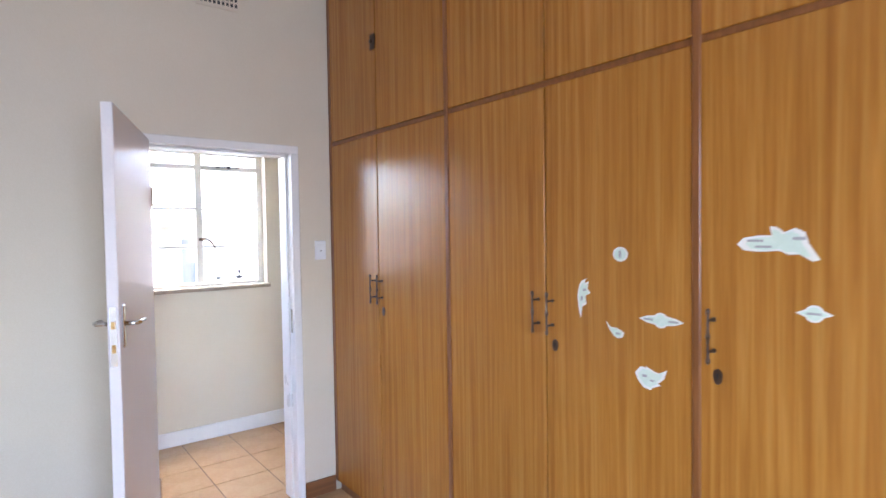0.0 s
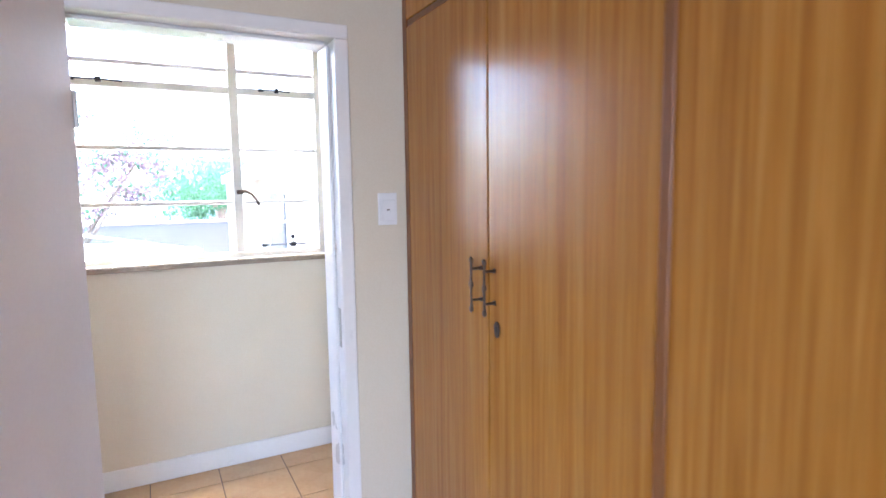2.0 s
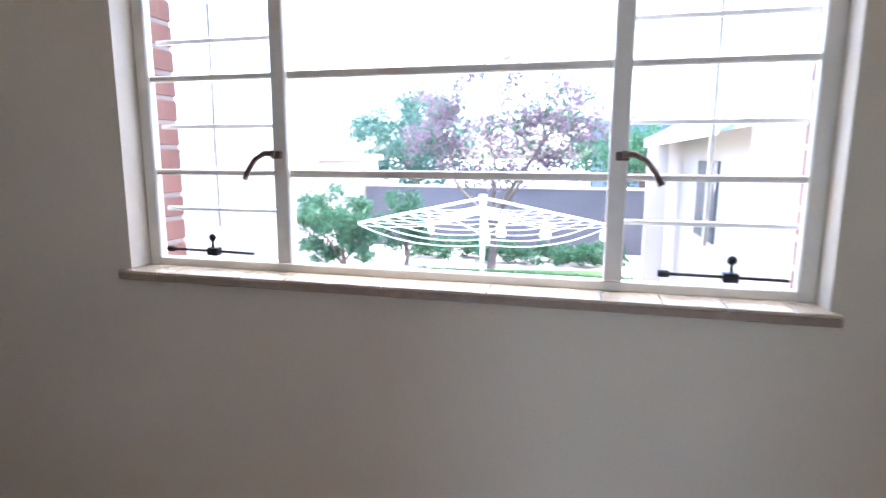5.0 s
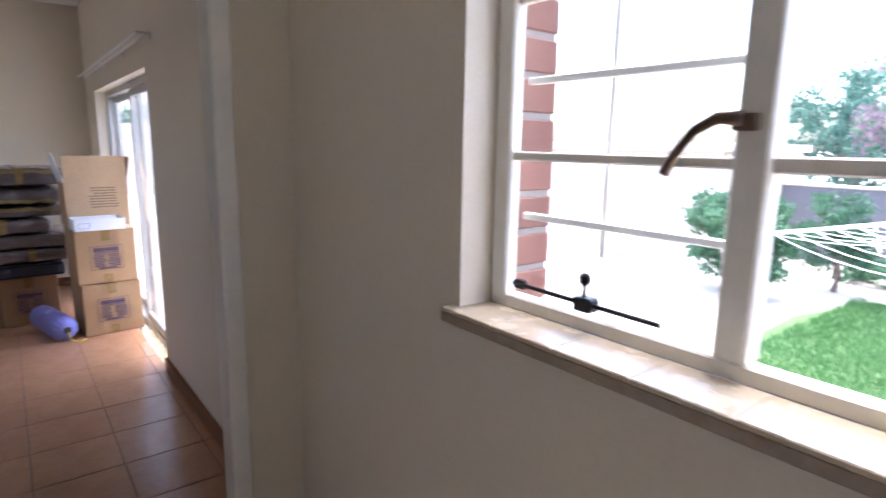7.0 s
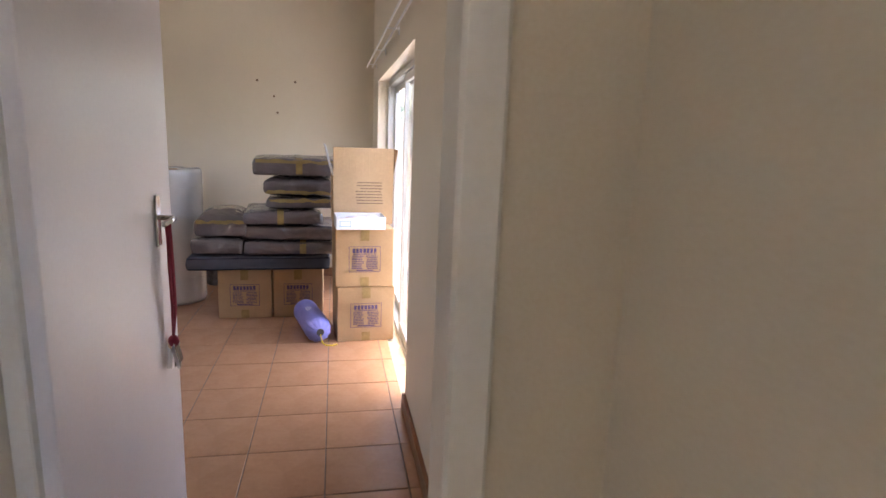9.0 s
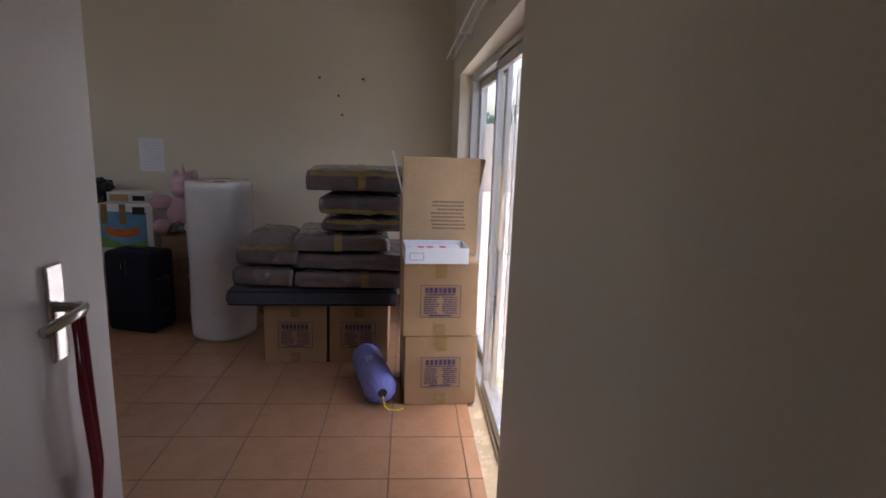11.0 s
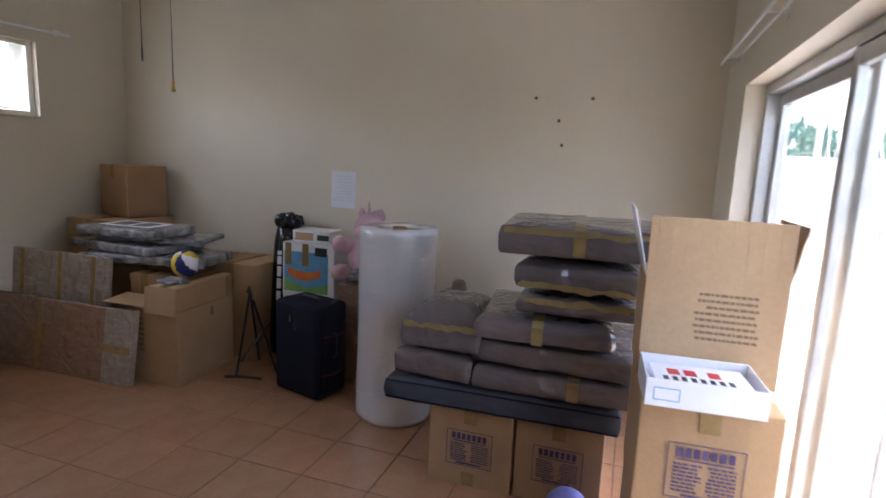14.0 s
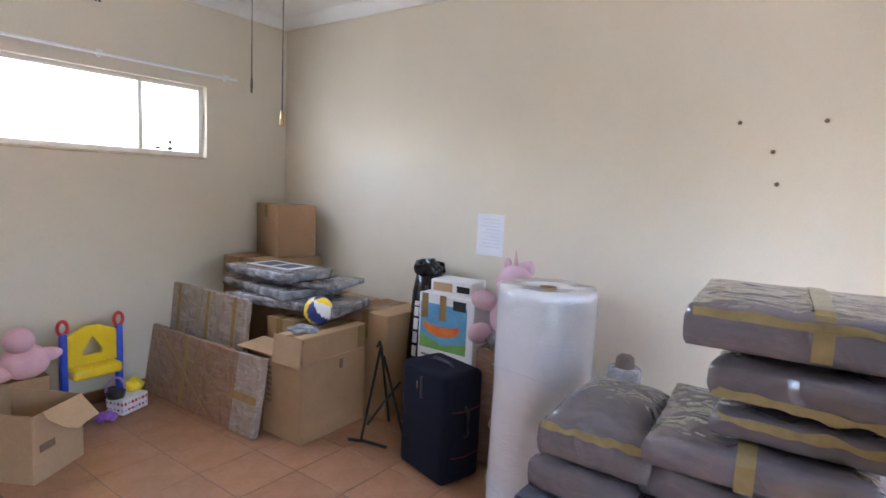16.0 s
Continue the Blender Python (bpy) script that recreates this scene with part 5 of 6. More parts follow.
def wrapped_panel(at, w, h, lean, rz, m, label, seed):
    c = thing("wrapped_board", at, label, "panel", "film wrapped panels", rz, 0, lean)
    r = random.Random(seed)
    bm = box(-0.022, 0.022, -w / 2, w / 2, 0, h, 0.006, 1)
    bmesh.ops.subdivide_edges(bm, edges=[e for e in bm.edges if e.calc_length() > 0.1], cuts=8, use_grid_fill=True)
    for v in bm.verts:
        v.co.x += 0.004 * noise.noise(v.co * 8 + Vector((seed, 0, 0)))
    part("panel", bm, m, c)
    for y in ((-0.38, 0.02, 0.36) if seed == 2 else (-0.12,)):
        part("tape", box(0.0245, 0.027, y * w - 0.018, y * w + 0.018, 0.01, h - 0.004), TAPE, c, "brown packing tape")
    if seed == 1:
        for s in (-1, 1):
            part("tape", tube([(0.0255, -0.12 * w - 0.3, h * (0.5 + s * 0.42)), (0.0255, -0.12 * w + 0.3, h * (0.5 - s * 0.42))], 0.004, 4), TAPE, c)
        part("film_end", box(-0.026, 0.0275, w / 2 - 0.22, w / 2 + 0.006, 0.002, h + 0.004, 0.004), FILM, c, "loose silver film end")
        part("tape", box(0.028, 0.0295, w / 2 - 0.24, w / 2 + 0.004, h * 0.42, h * 0.52), TAPE, c)
    return c


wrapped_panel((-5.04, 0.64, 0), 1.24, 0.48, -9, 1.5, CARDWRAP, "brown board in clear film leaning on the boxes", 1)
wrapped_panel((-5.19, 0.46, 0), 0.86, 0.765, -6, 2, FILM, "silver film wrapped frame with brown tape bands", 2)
plain_carton("narrow_carton", (-5.33, 0.23, 0), 0.24, 0.12, 0.72, "narrow brown cardboard box by the wall", 3, CARD, 47, False)
rp = random.Random(9)
for k, (x, y, z, w, d, h, rz, lab) in enumerate(((-5.60, 0.97, 0.704, 0.92, 0.42, 0.06, 12, "long flat frame wrapped in grey film"), (-5.66, 0.72, 0.767, 0.80, 0.50, 0.06, -6, "flat frame wrapped in silver film"), (-5.72, 0.90, 0.830, 0.74, 0.42, 0.04, 14, "flat frame wrapped in grey film"), (-5.62, 0.76, 0.873, 0.66, 0.42, 0.065, 4, "thick frame wrapped in silver film, printed sheet on top"))):
    fr = thing("wrapped_picture", (x, y, z), lab, "picture frame", "film wrapped frames", rz)
    bm = box(-d / 2, d / 2, -w / 2, w / 2, 0, h, 0.012, 2)
    bmesh.ops.subdivide_edges(bm, edges=[e for e in bm.edges if e.calc_length() > 0.1], cuts=7, use_grid_fill=True)
    for v in bm.verts:
        v.co.z += 0.005 * noise.noise(v.co * 11 + Vector((k * 4, 0, 0))) if v.co.z > h / 2 else 0
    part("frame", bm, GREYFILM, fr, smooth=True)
    if k == 3:
        part("print", box(-d * 0.3, d * 0.3, -w * 0.32, w * 0.32, h + 0.005, h + 0.0065), PAPER, fr, "white printed sheet under the film")
        part("print", box(-d * 0.2, d * 0.2, -w * 0.25, -w * 0.02, h + 0.0066, h + 0.0075), GREYWALL, fr)
        part("print", box(-d * 0.2, d * 0.2, w * 0.04, w * 0.25, h + 0.0066, h + 0.0075), GREYWALL, fr)

# volleyball
vb = thing("volleyball", (-5.46, 1.345, 0.649), "yellow, white and navy volleyball on a box", "ball", rz=75)
R0 = 0.09
for s in range(6):
    bm = bmesh.new()
    bmesh.ops.create_uvsphere(bm, u_segments=36, v_segments=24, radius=R0)
    lo, hi = -math.pi + s * math.pi / 3, -math.pi + (s + 1) * math.pi / 3
    kill = []
    for f_ in bm.faces:
        c = f_.calc_center_median()
        a = math.atan2(c.y, c.x) + 0.5 * c.z / R0
        a = (a + math.pi) % (2 * math.pi) - math.pi
        if not lo <= a < hi:
            kill.append(f_)
    bmesh.ops.delete(bm, geom=kill, context="FACES")
    bmesh.ops.inset_region(bm, faces=list(bm.faces), thickness=0.003, depth=0.0)
    for v in bm.verts:
        if v.is_boundary:
            v.co *= 0.985
    part("panel", moved(bm, pose(0, 0, R0, 30, 20, 0)), (PLASTIC, YELLOW, NAVYBALL)[s % 3], vb, smooth=True)

# black folding stand
fs = thing("folding_stand", (-5.62, 1.74, 0), "black steel folding stand", "stand", rz=10)
for a, b in (((0.16, -0.02, 0.01), (0.0, 0.0, 0.56)), ((-0.16, -0.02, 0.01), (0.0, 0.0, 0.56)), ((0.02, 0.2, 0.01), (0.0, 0.02, 0.5)), ((0.13, 0.0, 0.1), (-0.04, 0.12, 0.34))):
    part("leg", tube([a, b], 0.009, 8), IRON, fs)
part("foot_bar", tube([(0.19, -0.09, 0.01), (0.16, 0.0, 0.01), (0.16, 0.16, 0.01)], 0.01, 8), IRON, fs)
part("arm", tube([(0, 0, 0.55), (0.05, 0.02, 0.6), (0.09, 0.03, 0.58)], 0.009, 8), IRON, fs)

# ---- toys along the window wall ----
lad = thing("toddler_toilet_ladder", (-4.60, 0.22, 0), "yellow plastic toddler seat with blue posts and red grips", "toddler seat", rz=4)
for x in (-0.165, 0.165):
    part("post", box(x - 0.02, x + 0.02, -0.02, 0.02, 0.0, 0.56, 0.008, 2), BLUE, lad, "blue post", True)
    part("grip", tube([(x + 0.028 * math.cos(a), 0.0, 0.595 + 0.042 * math.sin(a)) for a in [2 * math.pi * k / 18 for k in range(18)]], 0.011, 8, closed=True), RED, lad, "red ring grip", True)
part("step", box(-0.144, 0.144, -0.05, 0.09, 0.27, 0.335, 0.015, 2), YELLOW, lad, "yellow step", True)
back = bmesh.new()
pts = [(-0.144, 0.34), (0.144, 0.34), (0.144, 0.54), (0.09, 0.56), (0.05, 0.585), (-0.05, 0.585), (-0.09, 0.56), (-0.144, 0.54)]
hole = [(-0.055, 0.40), (0.055, 0.40), (0.06, 0.43), (0.0, 0.52), (-0.06, 0.43)]
vo = []
for y in (-0.012, 0.012):
    vo.append(([back.verts.new((a, y, b)) for a, b in pts], [back.verts.new((a, y, b)) for a, b in hole]))
for o, hl in vo:
    eds = [back.edges.new((o[i], o[(i + 1) % len(o)])) for i in range(len(o))] + [back.edges.new((hl[i], hl[(i + 1) % len(hl)])) for i in range(len(hl))]
    bmesh.ops.triangle_fill(back, edges=eds, use_beauty=True)
for q in (0, 1):
    a, b = vo[0][q], vo[1][q]
    for i in range(len(a)):
        back.faces.new((a[i], a[(i + 1) % len(a)], b[(i + 1) % len(a)], b[i]))
bmesh.ops.recalc_face_normals(back, faces=list(back.faces))
part("backrest", back, YELLOW, lad, "yellow backrest with a triangular hole")

gift = thing("patterned_box", (-4.78, 0.28, 0), "small white box with a red flower pattern", "box", rz=20)
part("body", box(-0.1, 0.1, -0.07, 0.07, 0, 0.10, 0.003), PLASTIC, gift)
rg = random.Random(4)
for k in range(14):
    x, z = -0.085 + (k % 7) * 0.028, 0.03 + (k // 7) * 0.042
    part("flower", outline([(x + a, z + b) for a, b in oval(rg.uniform(0.008, 0.013), rg.uniform(0.008, 0.013), 7)], "y", 0.0703, 0.0006), RED if k % 3 else ROSE, gift)
    part("flower", outline([(-0.06 + (k % 5) * 0.03 + a, z + b) for a, b in oval(0.01, 0.01, 7)], "x", 0.1003, 0.0006), RED if k % 2 else ROSE, gift)
yb = thing("yellow_bag", (-4.83, 0.25, 0.102), "crumpled yellow plastic bag on the patterned box", "bag")
bm = ball((0, 0, 0.04), 0.06, 3, (1.1, 0.8, 0.7))
for v in bm.verts:
    v.co += v.co.normalized() * 0.025 * noise.noise(v.co * 28)
    v.co.z = max(0, v.co.z)
part("film", bm, YELLOW, yb)
bk = thing("toy_basket", (-4.70, 0.30, 0.102), "small mauve toy basket with a hoop handle", "basket", rz=-12)
part("bowl", lathe([(0.03, 0), (0.05, 0.005), (0.06, 0.05), (0.055, 0.052)], 18), BLACKPL, bk, smooth=True)
part("hoop", tube([(0.055 * math.cos(a), 0, 0.05 + 0.085 * math.sin(a)) for a in [math.pi * k / 12 for k in range(13)]], 0.008, 8), MAUVE, bk, "mauve hoop handle", True)
pom = bmesh.new()
rq = random.Random(6)
for k in range(40):
    a, b = rq.uniform(0, 6.28), rq.uniform(0.1, 1.4)
    ball((0.05 * math.cos(a) * math.cos(b), 0.05 * math.sin(a) * math.cos(b), 0.035 + 0.03 * math.sin(b)), 0.022, 1, (1, 1, 0.9), pom)
solo("purple_pompom", pom, PURPLE, "purple ruffled hair scrunchie on the floor", "scrunchie", (-4.60, 0.40, -0.012), smooth=True)

ocb = thing("open_carton", (-4.095, 0.636, 0), "open empty brown cardboard box with torn flaps", "box", rz=31)
w, d, h = 0.33, 0.42, 0.35
part("side", box(-w / 2, w / 2, d / 2 - 0.005, d / 2, 0, h, 0.001), CARDPALE, ocb)
part("side", box(-w / 2, w / 2, -d / 2, -d / 2 + 0.005, 0, h, 0.001), CARDPALE, ocb)
part("side", box(-w / 2, -w / 2 + 0.005, -d / 2 + 0.0055, d / 2 - 0.0055, 0, h, 0.001), CARDPALE, ocb)
part("side", box(w / 2 - 0.005, w / 2, -d / 2 + 0.0055, d / 2 - 0.0055, 0, h, 0.001), CARDPALE, ocb)
part("base", box(-w / 2 + 0.006, w / 2 - 0.006, -d / 2 + 0.006, d / 2 - 0.006, 0, 0.006), CARDPALE, ocb)
torn = [(-w / 2 + 0.01, 0), (w / 2 - 0.06, 0), (w / 2 - 0.05, 0.05), (w / 2 - 0.085, 0.13), (0.03, 0.165), (-0.03, 0.155), (-w / 2 + 0.03, 0.15)]
part("flap", moved(outline(torn, "y", -0.002, 0.004), pose(0, d / 2, h, -128, 0, 0)), CARDPALE, ocb, "torn flap hanging outwards")
part("flap", moved(outline([(-w / 2, 0), (w / 2, 0), (w / 2 - 0.02, 0.15), (-w / 2 + 0.02, 0.16)], "y", -0.002, 0.004), pose(0, -d / 2, h, 70, 0, 0)), CARDPALE, ocb)
part("mark", moved(box(0.03, 0.13, 0.0, 0.0007, 0.15, 0.19), pose(0, d / 2, 0)), BROWNINK, ocb, "blurred brown print")

brownbox = plain_carton("cardboard_box", (-4.16, 0.20, 0), 0.28, 0.34, 0.36, "brown box with a pink toy on it", 0, CARD, 61, False)
doll = bmesh.new()
for c, r, sq in (((0, 0, 0.09), 0.11, (1.1, 1, 0.9)), ((0.03, 0.02, 0.22), 0.075, (1, 1, 1)), ((-0.1, 0.03, 0.12), 0.05, (1.6, 0.8, 0.8)), ((0.13, 0.03, 0.05), 0.05, (1.6, 0.8, 0.9))):
    ball(c, r, 3, sq, doll)
solo("pink_soft_toy", doll, ROSE, "pink cloth soft toy lying on a box", "soft toy", (-4.22, 0.30, 0.365), smooth=True)

# ---- yard ----
G = GROUND
struct("ground", box(-900, 900, YO - 0.1, 900, G - 0.3, G), PAVING, "pale concrete yard reaching far off")
struct("patio", box(-9.0, -2.2, YO - 0.012, 6.4, G + 0.001, -0.14, 0.01), PATIO, "raised concrete patio slab")
lawn = outline([(-1.9, 9.3), (-2.0, 11.6), (-1.6, 13.2), (1.9, 13.9), (2.3, 9.0), (0.6, 7.6)], "z", G + 0.004, 0.03)
struct("lawn", lawn, SOIL, "green lawn bed")


def scatter_mesh(n, place, size, seed, blade=False):
    r = random.Random(seed)
    vs, fs_ = [], []
    for _ in range(n):
        p = place(r)
        if p is None:
            continue
        a = r.uniform(0, 6.28)
        k = len(vs)
        if blade:
            w, h = size * 0.12, size * r.uniform(0.6, 1.3)
            dx, dy = math.cos(a) * w, math.sin(a) * w
            lx, ly = r.uniform(-0.5, 0.5) * h, r.uniform(-0.5, 0.5) * h
            vs += [(p[0] - dx, p[1] - dy, p[2]), (p[0] + dx, p[1] + dy, p[2]), (p[0] + lx, p[1] + ly, p[2] + h)]
            fs_.append((k, k + 1, k + 2))
        else:
            q = Euler((r.uniform(0, 6.28), r.uniform(0, 6.28), a)).to_matrix()
            s = size * r.uniform(0.6, 1.3)
            for u, v in ((-1, 0), (0, -0.45), (1, 0), (0, 0.45)):
                c = q @ Vector((u * s, v * s, 0.12 * s * (abs(u))))
                vs.append((p[0] + c.x, p[1] + c.y, p[2] + c.z))
            fs_.append((k, k + 1, k + 2, k + 3))
    me = bpy.data.meshes.new("leaves")
    me.from_pydata(vs, [], fs_)
    return me


def in_lawn(r):
    x, y = r.uniform(-1.8, 2.1), r.uniform(8.6, 13.2)
    return (x, y, G + 0.03) if x > -1.8 + max(0, (9.3 - y)) * 1.6 else None


gm = scatter_mesh(26000, in_lawn, 0.075, 11, True)
gm.materials.append(GRASS)
tagged(new("lawn_grass", gm), "short green lawn grass", "grass", "", "stuff")


def clumps(centres, per, spread, size, seed, material, name, parent, squash=0.8):
    r = random.Random(seed)
    cs = list(centres)

    def place(rr):
        c = cs[rr.randrange(len(cs))]
        v = Vector((rr.gauss(0, 1), rr.gauss(0, 1), rr.gauss(0, 1))).normalized() * spread * rr.uniform(0.3, 1.0)
        return (c[0] + v.x, c[1] + v.y, c[2] + v.z * squash)
    me = scatter_mesh(per * len(cs), place, size, seed)
    me.materials.append(material)
    ob = new(name, me)
    ob.parent = parent
    return ob


def tree(name, at, label, limbs, crown, material, per, spread, leaf, seed, trunk_r=0.09, trunk_h=1.0, extra=None):
    t = thing(name, at, label, "tree")
    r = random.Random(seed)
    part("trunk", tube([(0, 0, 0), (0.04, 0.02, trunk_h * 0.5), (0.0, 0.0, trunk_h)], trunk_r, 10, radii=[trunk_r * 1.3, trunk_r, trunk_r * 0.8]), BARK, t)
    for a, b in limbs:
        m = [(p + q) / 2 + r.uniform(-0.12, 0.12) for p, q in zip(a, b)]
        part("limb", tube([a, m, b], 0.03, 7, radii=[trunk_r * 0.6, trunk_r * 0.4, trunk_r * 0.15]), BARK, t)
    clumps(crown, per, spread, leaf, seed, material, "crown", t)
    if extra:
        clumps(crown, extra[0], spread, leaf * 0.9, seed + 1, extra[1], "blossom", t)
    return t


rc = random.Random(5)


def cloud(n, rx, ry, rz, cz, seed, dx=0.0):
    r = random.Random(seed)
    out = []
    while len(out) < n:
        x, y, z = r.uniform(-1, 1), r.uniform(-1, 1), r.uniform(-1, 1)
        if x * x + y * y + z * z < 1:
            out.append((x * rx + dx, y * ry, cz + z * rz))
    return out


tree("flowering_tree", (-0.5, 13.7, G), "small tree with reddish leaves and pink blossom", [((0, 0, 0.9), (-1.2, 0.2, 2.3)), ((0, 0, 0.9), (0.9, -0.2, 2.4)), ((0, 0, 1.0), (-0.2, 0.4, 2.9)), ((0, 0, 1.0), (1.3, 0.3, 3.0)), ((0.0, 0, 0.5), (0.35, -0.3, 1.6))], cloud(80, 1.95, 1.1, 1.1, 2.75, 7, 0.1), BLOSSOM, 70, 0.34, 0.055, 8, 0.08, 1.0, (28, LEAF))
tree("green_tree", (-4.3, 21.0, G), "broad blue-green tree behind the boundary wall", [((0, 0, 1.5), (-1.0, 0, 3.0)), ((0, 0, 1.5), (1.0, 0, 3.2))], cloud(70, 2.1, 1.6, 1.6, 2.7, 9), LEAFD, 90, 0.45, 0.09, 10, 0.2, 1.8)
tree("green_tree", (3.0, 22.0, G), "leafy green tree beyond the yard", [((0, 0, 1.5), (-1.0, 0, 2.6)), ((0, 0, 1.5), (1.0, 0, 2.8))], cloud(60, 2.4, 1.5, 1.0, 2.2, 12), LEAF, 80, 0.45, 0.09, 13, 0.2, 1.5)
tree("garden_shrub", (-3.0, 12.3, G), "dense rounded green shrub beside the path", [((0, 0, 0.2), (-0.5, 0, 0.9)), ((0, 0, 0.2), (0.5, 0.1, 1.0))], cloud(60, 0.80, 0.7, 0.72, 0.95, 14), LEAF, 90, 0.2, 0.05, 15, 0.05, 0.5)
tree("garden_shrub", (-2.2, 13.6, G), "light green shrub by the wall", [((0, 0, 0.2), (-0.2, 0, 0.9))], cloud(30, 0.5, 0.4, 0.7, 0.9, 16), LEAF, 70, 0.2, 0.05, 17, 0.04, 0.5)
tree("garden_shrub", (-9.3, 14.0, G), "green creeper beside the outbuilding", [((0, 0, 0.2), (-0.2, 0, 1.5))], cloud(40, 0.6, 0.5, 1.1, 1.2, 18), LEAF, 70, 0.25, 0.06, 19, 0.05, 0.6)
hedge = thing("low_hedge", (-0.2, 14.5, G), "low clipped green border hedge", "hedge")
clumps([(rc.uniform(-2.1, 2.2), rc.uniform(-0.35, 0.35), rc.uniform(0.1, 0.38)) for _ in range(120)], 60, 0.17, 0.045, 21, LEAF, "foliage", hedge)

bwall = thing("boundary_wall", (0, 16.0, G), "dark grey plastered boundary wall", "wall")
bwall["kind"] = "structure"
part("wall", box(-4.0, 40, 0, 0.22, 0, 1.42), GREYWALL, bwall)
part("coping", box(-4.0, 40, -0.02, 0.24, 1.421, 1.47, 0.008), RENDERED, bwall)
shed = thing("outbuilding", (0, 0, 0), "cream rendered outbuilding with a flat roof", "building")
part("wall", box(-9.0, -4.05, 13.6, 17.0, G, 1.45), RENDERED, shed)
part("roof", box(-9.15, -3.95, 13.45, 17.1, 1.451, 1.60, 0.01), RENDERED, shed)
part("door_panel", box(-8.8, -8.0, 13.57, 13.599, G, 1.2, 0.005), DARKGLASS, shed)
neighbour = thing("neighbour_house", (0, 0, 0), "blue-grey neighbouring house beyond the wall", "house")
part("wall", box(1.4, 6.0, 24.0, 28.0, G, 2.7), BLUEWALL, neighbour)
part("parapet", box(1.3, 6.1, 23.9, 28.1, 2.701, 2.85), BLUEWALL, neighbour)
for x in (2.0, 2.35):
    wn_ = part("window", box(x, x + 0.3, 23.96, 23.999, 1.0, 1.7), DARKGLASS, neighbour)
    part("frame", box(x - 0.03, x + 0.33, 23.95, 23.959, 1.33, 1.37), WHITEMETAL, wn_)
wing = thing("house_wing", (0, 0, 0), "cream rendered wing of the house with a gable roof", "house")
part("wall", box(2.75, 7.5, 9.2, 15.0, G, 1.85), RENDERED, wing)
rf = bmesh.new()
prof_ = [(2.35, 1.78), (2.35, 1.9), (5.1, 3.4), (7.9, 1.9), (7.9, 1.78), (5.1, 3.25)]
part("roof", outline(prof_, "y", 8.7, 6.5, rf), ROOF, wing, "grey sheet roof")
part("fascia", box(2.33, 2.349, 8.69, 15.2, 1.74, 1.92, 0.003), WHITEMETAL, wing)
part("window", box(2.72, 2.749, 10.4, 11.6, 0.5, 1.5), DARKGLASS, wing)
part("pillar", box(2.2, 2.5, 12.9, 13.2, G, 1.77, 0.01), RENDERED, wing)
# fence wall and hills seen through the sliding door
side = thing("side_wall", (0, 0, 0), "cream boundary wall with a pale top beyond the patio", "wall")
side["kind"] = "structure"
part("wall", box(-24, -12.0, 11.8, 12.0, G, 1.35), RENDERED, side)
part("wall", box(-24.2, -24.001, -4, 12.0, G, 2.1), RENDERED, side)
part("coping", box(-24.0, -12.0, 11.75, 12.05, 1.351, 1.45), PAVING, side)

tree("green_tree", (-34, 12.0, G), "distant green tree over the wall", [((0, 0, 1), (1, 0, 3.0))], cloud(60, 6, 6, 1.6, 3.0, 23), LEAFD, 60, 0.9, 0.2, 24, 0.3, 2.0)

railing = thing("white_railing", (-7.2, 12.6, G), "low white metal railing", "railing")
for k in range(12):
    part("bar", box(-0.7 + k * 0.13 - 0.015, -0.7 + k * 0.13 + 0.015, -0.015, 0.015, 0, 0.62, 0.003), WHITEMETAL, railing)
part("top_rail", box(-0.75, 0.8, -0.02, 0.02, 0.621, 0.66, 0.004), WHITEMETAL, railing)
chair = thing("garden_stool", (-5.55, 13.1, G), "small pale metal garden stool", "stool")
for x, y in ((-0.13, -0.13), (0.13, -0.13), (-0.13, 0.13), (0.13, 0.13)):
    part("leg", tube([(x * 1.2, y * 1.2, 0), (x, y, 0.45)], 0.014, 7), ROOF, chair)
part("seat", box(-0.16, 0.16, -0.16, 0.16, 0.4505, 0.48, 0.008), ROOF, chair)

# rotary clothes line
hoist = thing("rotary_clothes_line", (-0.2, 11.0, G), "white rotary clothes line on a steel post", "clothes line")
HT = 1.58
part("post", tube([(0, 0, 0), (0, 0, HT)], 0.035, 14), WHITEMETAL, hoist, "", True)
part("hub", tube([(0, 0, HT - 0.1), (0, 0, HT + 0.03)], 0.055, 14), WHITEMETAL, hoist)
arms = [radians(a) for a in (12, 102, 192, 282)]
RA, DROP = 1.8, 0.40
for a in arms:
    end = (RA * math.cos(a), RA * math.sin(a), HT - DROP)
    ar = part("arm", tube([(0, 0, HT - 0.02), end], 0.022, 8), WHITEMETAL, hoist)
    part("strut", tube([(0, 0, HT - 0.55), (end[0] * 0.4, end[1] * 0.4, HT - 0.02 - DROP * 0.4)], 0.012, 6), WHITEMETAL, ar)
for k in range(7):
    f_ = 0.4 + 0.1 * k
    pts_ = []
    for i, a in enumerate(arms):
        b = arms[(i + 1) % 4]
        p, q = Vector((RA * f_ * math.cos(a), RA * f_ * math.sin(a), HT - 0.02 - DROP * f_)), Vector((RA * f_ * math.cos(b), RA * f_ * math.sin(b), HT - 0.02 - DROP * f_))
        for j in range(6):
            u = j / 6
            s = p.lerp(q, u)
            s.z -= 0.12 * f_ * 4 * u * (1 - u)
            pts_.append(tuple(s))
    part("line", tube(pts_, 0.005, 5, closed=True), WHITEMETAL, hoist)
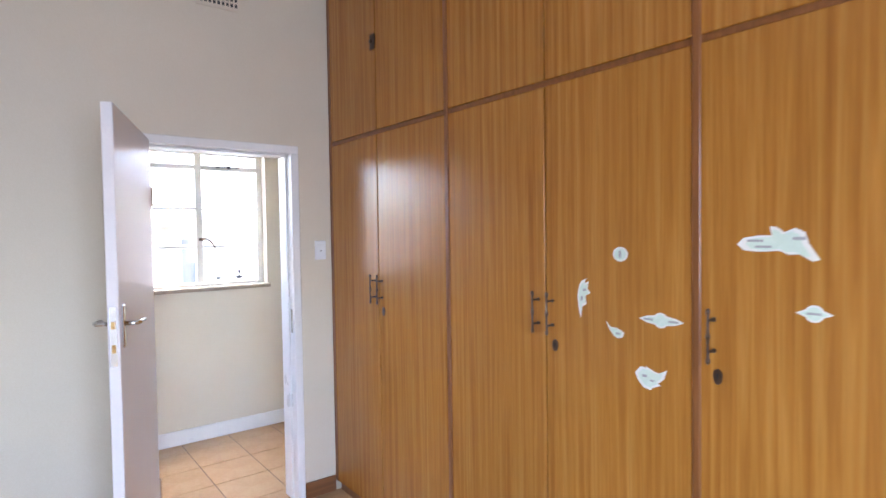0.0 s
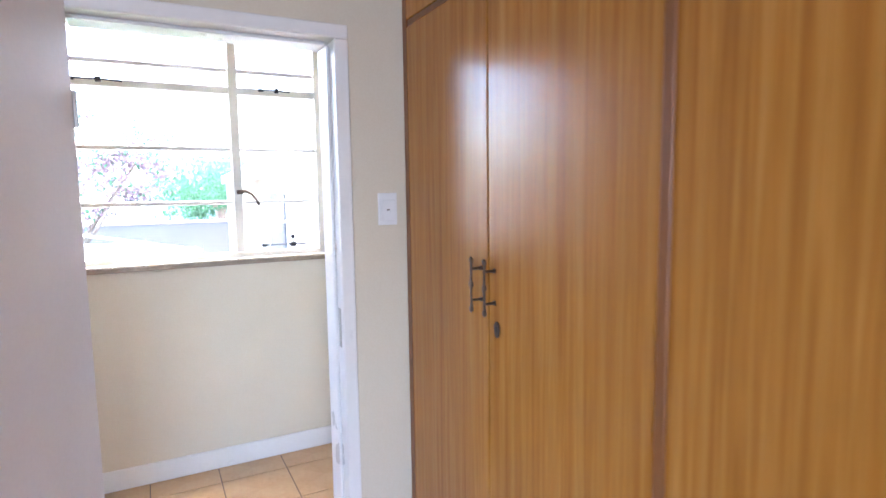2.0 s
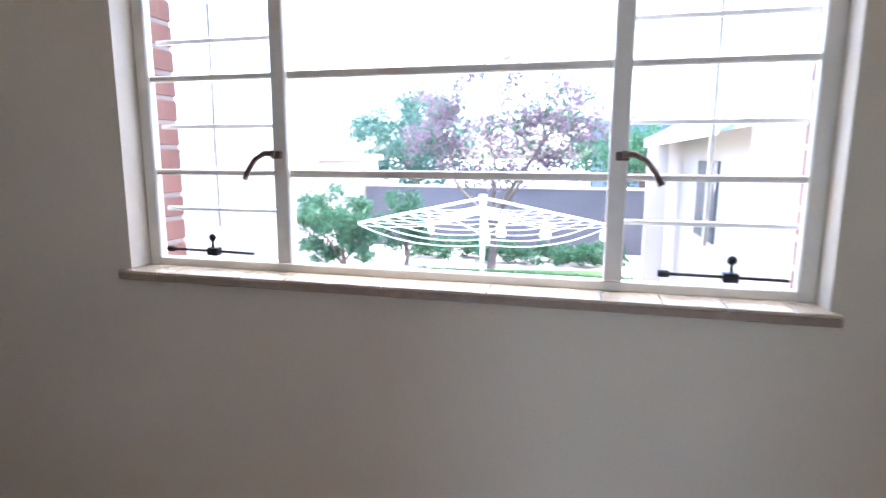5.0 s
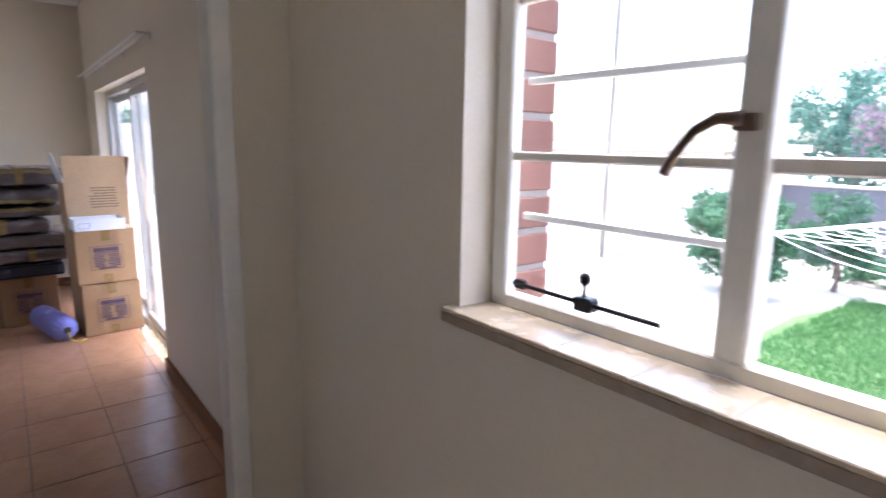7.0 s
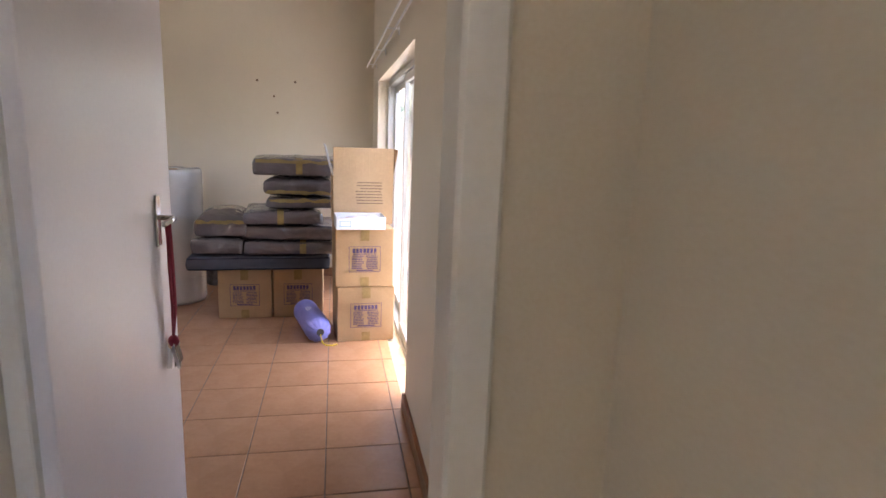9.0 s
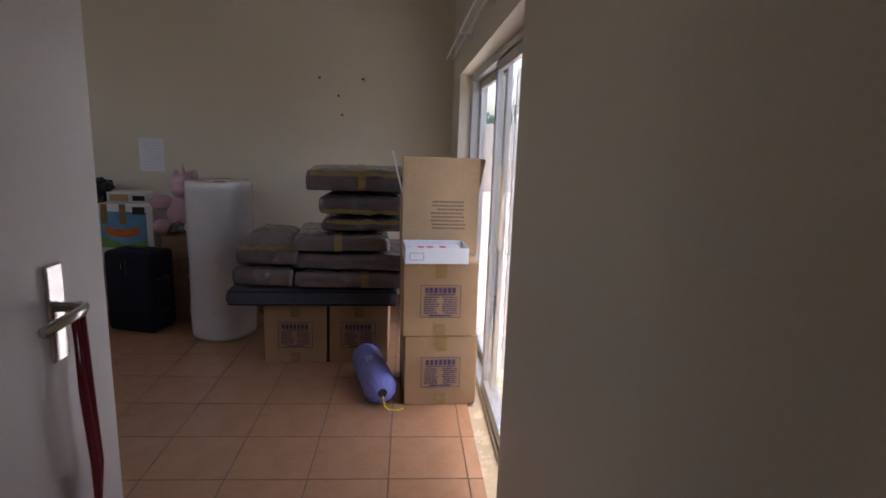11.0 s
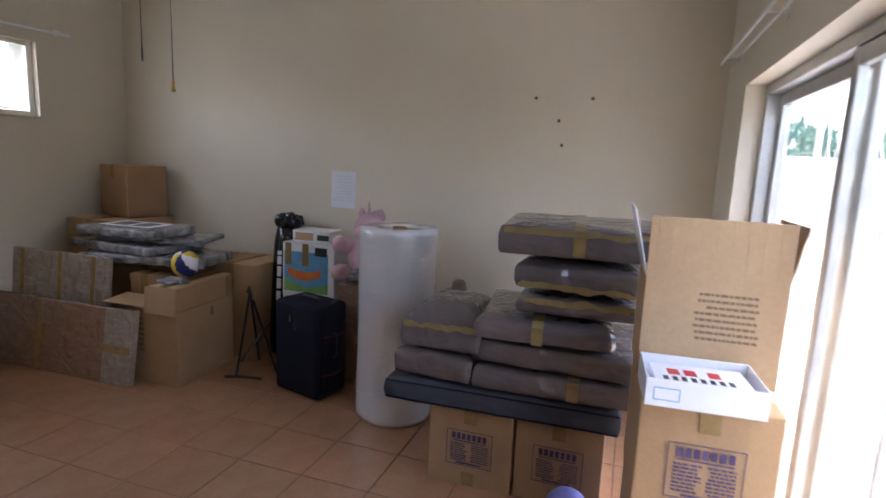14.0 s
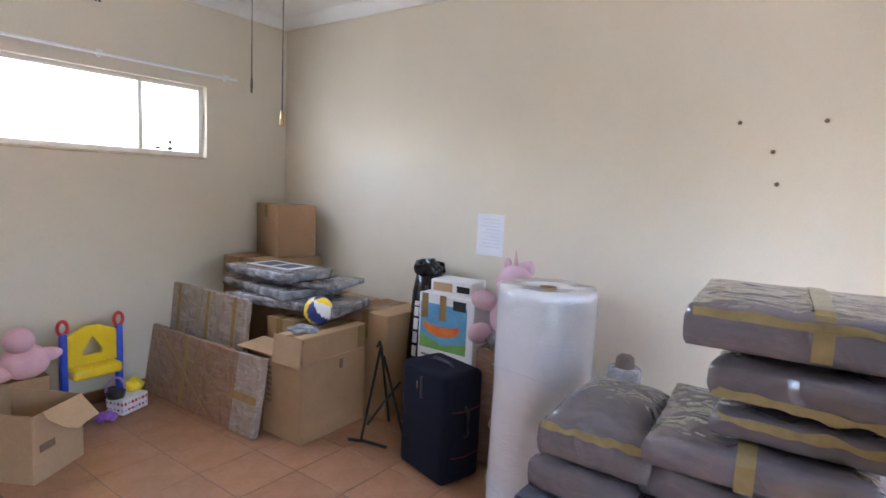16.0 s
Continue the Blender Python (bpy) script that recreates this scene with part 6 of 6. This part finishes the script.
for k, a in enumerate((-2.1, -0.4, 0.6, 1.9)):
    urn = thing("garden_urn", (a - 0.2, 15.6, G + 0.35), "pale white garden ornament bottle by the wall", "ornament", "garden ornaments")
    part("body", lathe([(0.1, 0), (0.14, 0.05), (0.12, 0.16), (0.05, 0.32), (0.03, 0.5), (0.04, 0.52)], 16), PLASTIC, urn, smooth=True)
    part("stand", lathe([(0.1, -0.35), (0.1, -0.001)], 12), GREYWALL, urn)
bench = thing("low_garden_bench", (1.35, 10.4, G), "low pale wooden garden bench on the lawn", "bench", rz=-4)
part("top", box(-1.0, 1.2, -0.09, 0.09, 0.30, 0.36, 0.006), CARDPALE, bench)
for x in (-0.85, 1.05):
    part("leg", box(x - 0.05, x + 0.05, -0.07, 0.07, 0, 0.2995, 0.005), CARDPALE, bench)

# face bricks beside the window, laid course by course
wall_b = [o for o in scene.objects if o.name.startswith("wall_brick_pier")]
bw_me = finish(box(-0.108, 0.108, -0.008, 0.008, -0.035, 0.035, 0.003), "brick", BRICK)
half = finish(box(-0.0512, 0.0512, -0.055, 0.055, -0.035, 0.035, 0.003), "brick", BRICK)
for j in range(18):
    z = WINZ + 0.02 + j * 0.085
    if z > WINT:
        break
    for side_, x0 in ((0, WINA), (1, WINB)):
        o = new("brick", half)
        o.parent, o.location = wall_b[side_], (x0 + (-0.046 if side_ == 0 else 0.046), YO - 0.06, z)
        for k in range(4):
            o = new("brick", bw_me)
            o.parent = wall_b[side_]
            o.location = (x0 + (-1 if side_ == 0 else 1) * (0.22 + k * 0.225 + (0.11 if j % 2 else 0.0)), YO - 0.01, z)


# ---- floors: slab with tiles laid on it ----
def tiled_floor(name, x0, x1, y0, y1, ox, oy, size, material, label, near, dz=0.0):
    slab = struct(name, box(x0, x1, y0, y1, -0.12, -0.004), GROUT, label)
    slab.location.z = dz
    g = 0.0024
    whole = None
    i0, i1 = math.floor((x0 - ox) / size), math.ceil((x1 - ox) / size)
    j0, j1 = math.floor((y0 - oy) / size), math.ceil((y1 - oy) / size)
    rest = bmesh.new()
    for i in range(i0, i1):
        for j in range(j0, j1):
            a0, a1 = max(ox + i * size + g, x0), min(ox + (i + 1) * size - g, x1)
            b0, b1 = max(oy + j * size + g, y0), min(oy + (j + 1) * size - g, y1)
            if a1 - a0 < 0.01 or b1 - b0 < 0.01:
                continue
            if not near((a0 + a1) / 2, (b0 + b1) / 2):
                box(a0, a1, b0, b1, -0.0038, 0.0, 0.0, 1, rest)
                continue
            full = a1 - a0 > size - 2.5 * g and b1 - b0 > size - 2.5 * g
            if full and whole:
                me = whole
            else:
                w, h = (a1 - a0) / 2, (b1 - b0) / 2
                me = finish(box(-w, w, -h, h, -0.0038, 0.0, 0.0016), "tile", material)
                if full:
                    whole = me
            ob = new("tile", me)
            ob.parent, ob.location = slab, ((a0 + a1) / 2, (b0 + b1) / 2, 0)
    if len(rest.verts):
        r = part("far_tiles", rest, material, slab)
        r["kind"] = "stuff"
    else:
        rest.free()


T = 0.352
tiled_floor("floor_store_room", XF, -1.25, YB, YS, -3.226, 4.194, T, TILE, "terracotta tiled floor", lambda x, y: True)
tiled_floor("floor_passage", -1.25, 2.26, YD, YS, 1.086, 4.427, 0.348, HALLTILE, "ochre tiled floor of the passage", lambda x, y: True, LOW)
tiled_floor("floor_bedroom", -1.35, 2.26, -2.0, YD, 1.086, 4.427, 0.348, HALLTILE, "ochre tiled floor of the bedroom", lambda x, y: y > 1.2 and x > 0, LOW)
struct("floor_threshold", box(SLA, SLB, YS, YO, -0.12, -0.019), SILLTILE, "pale door threshold")
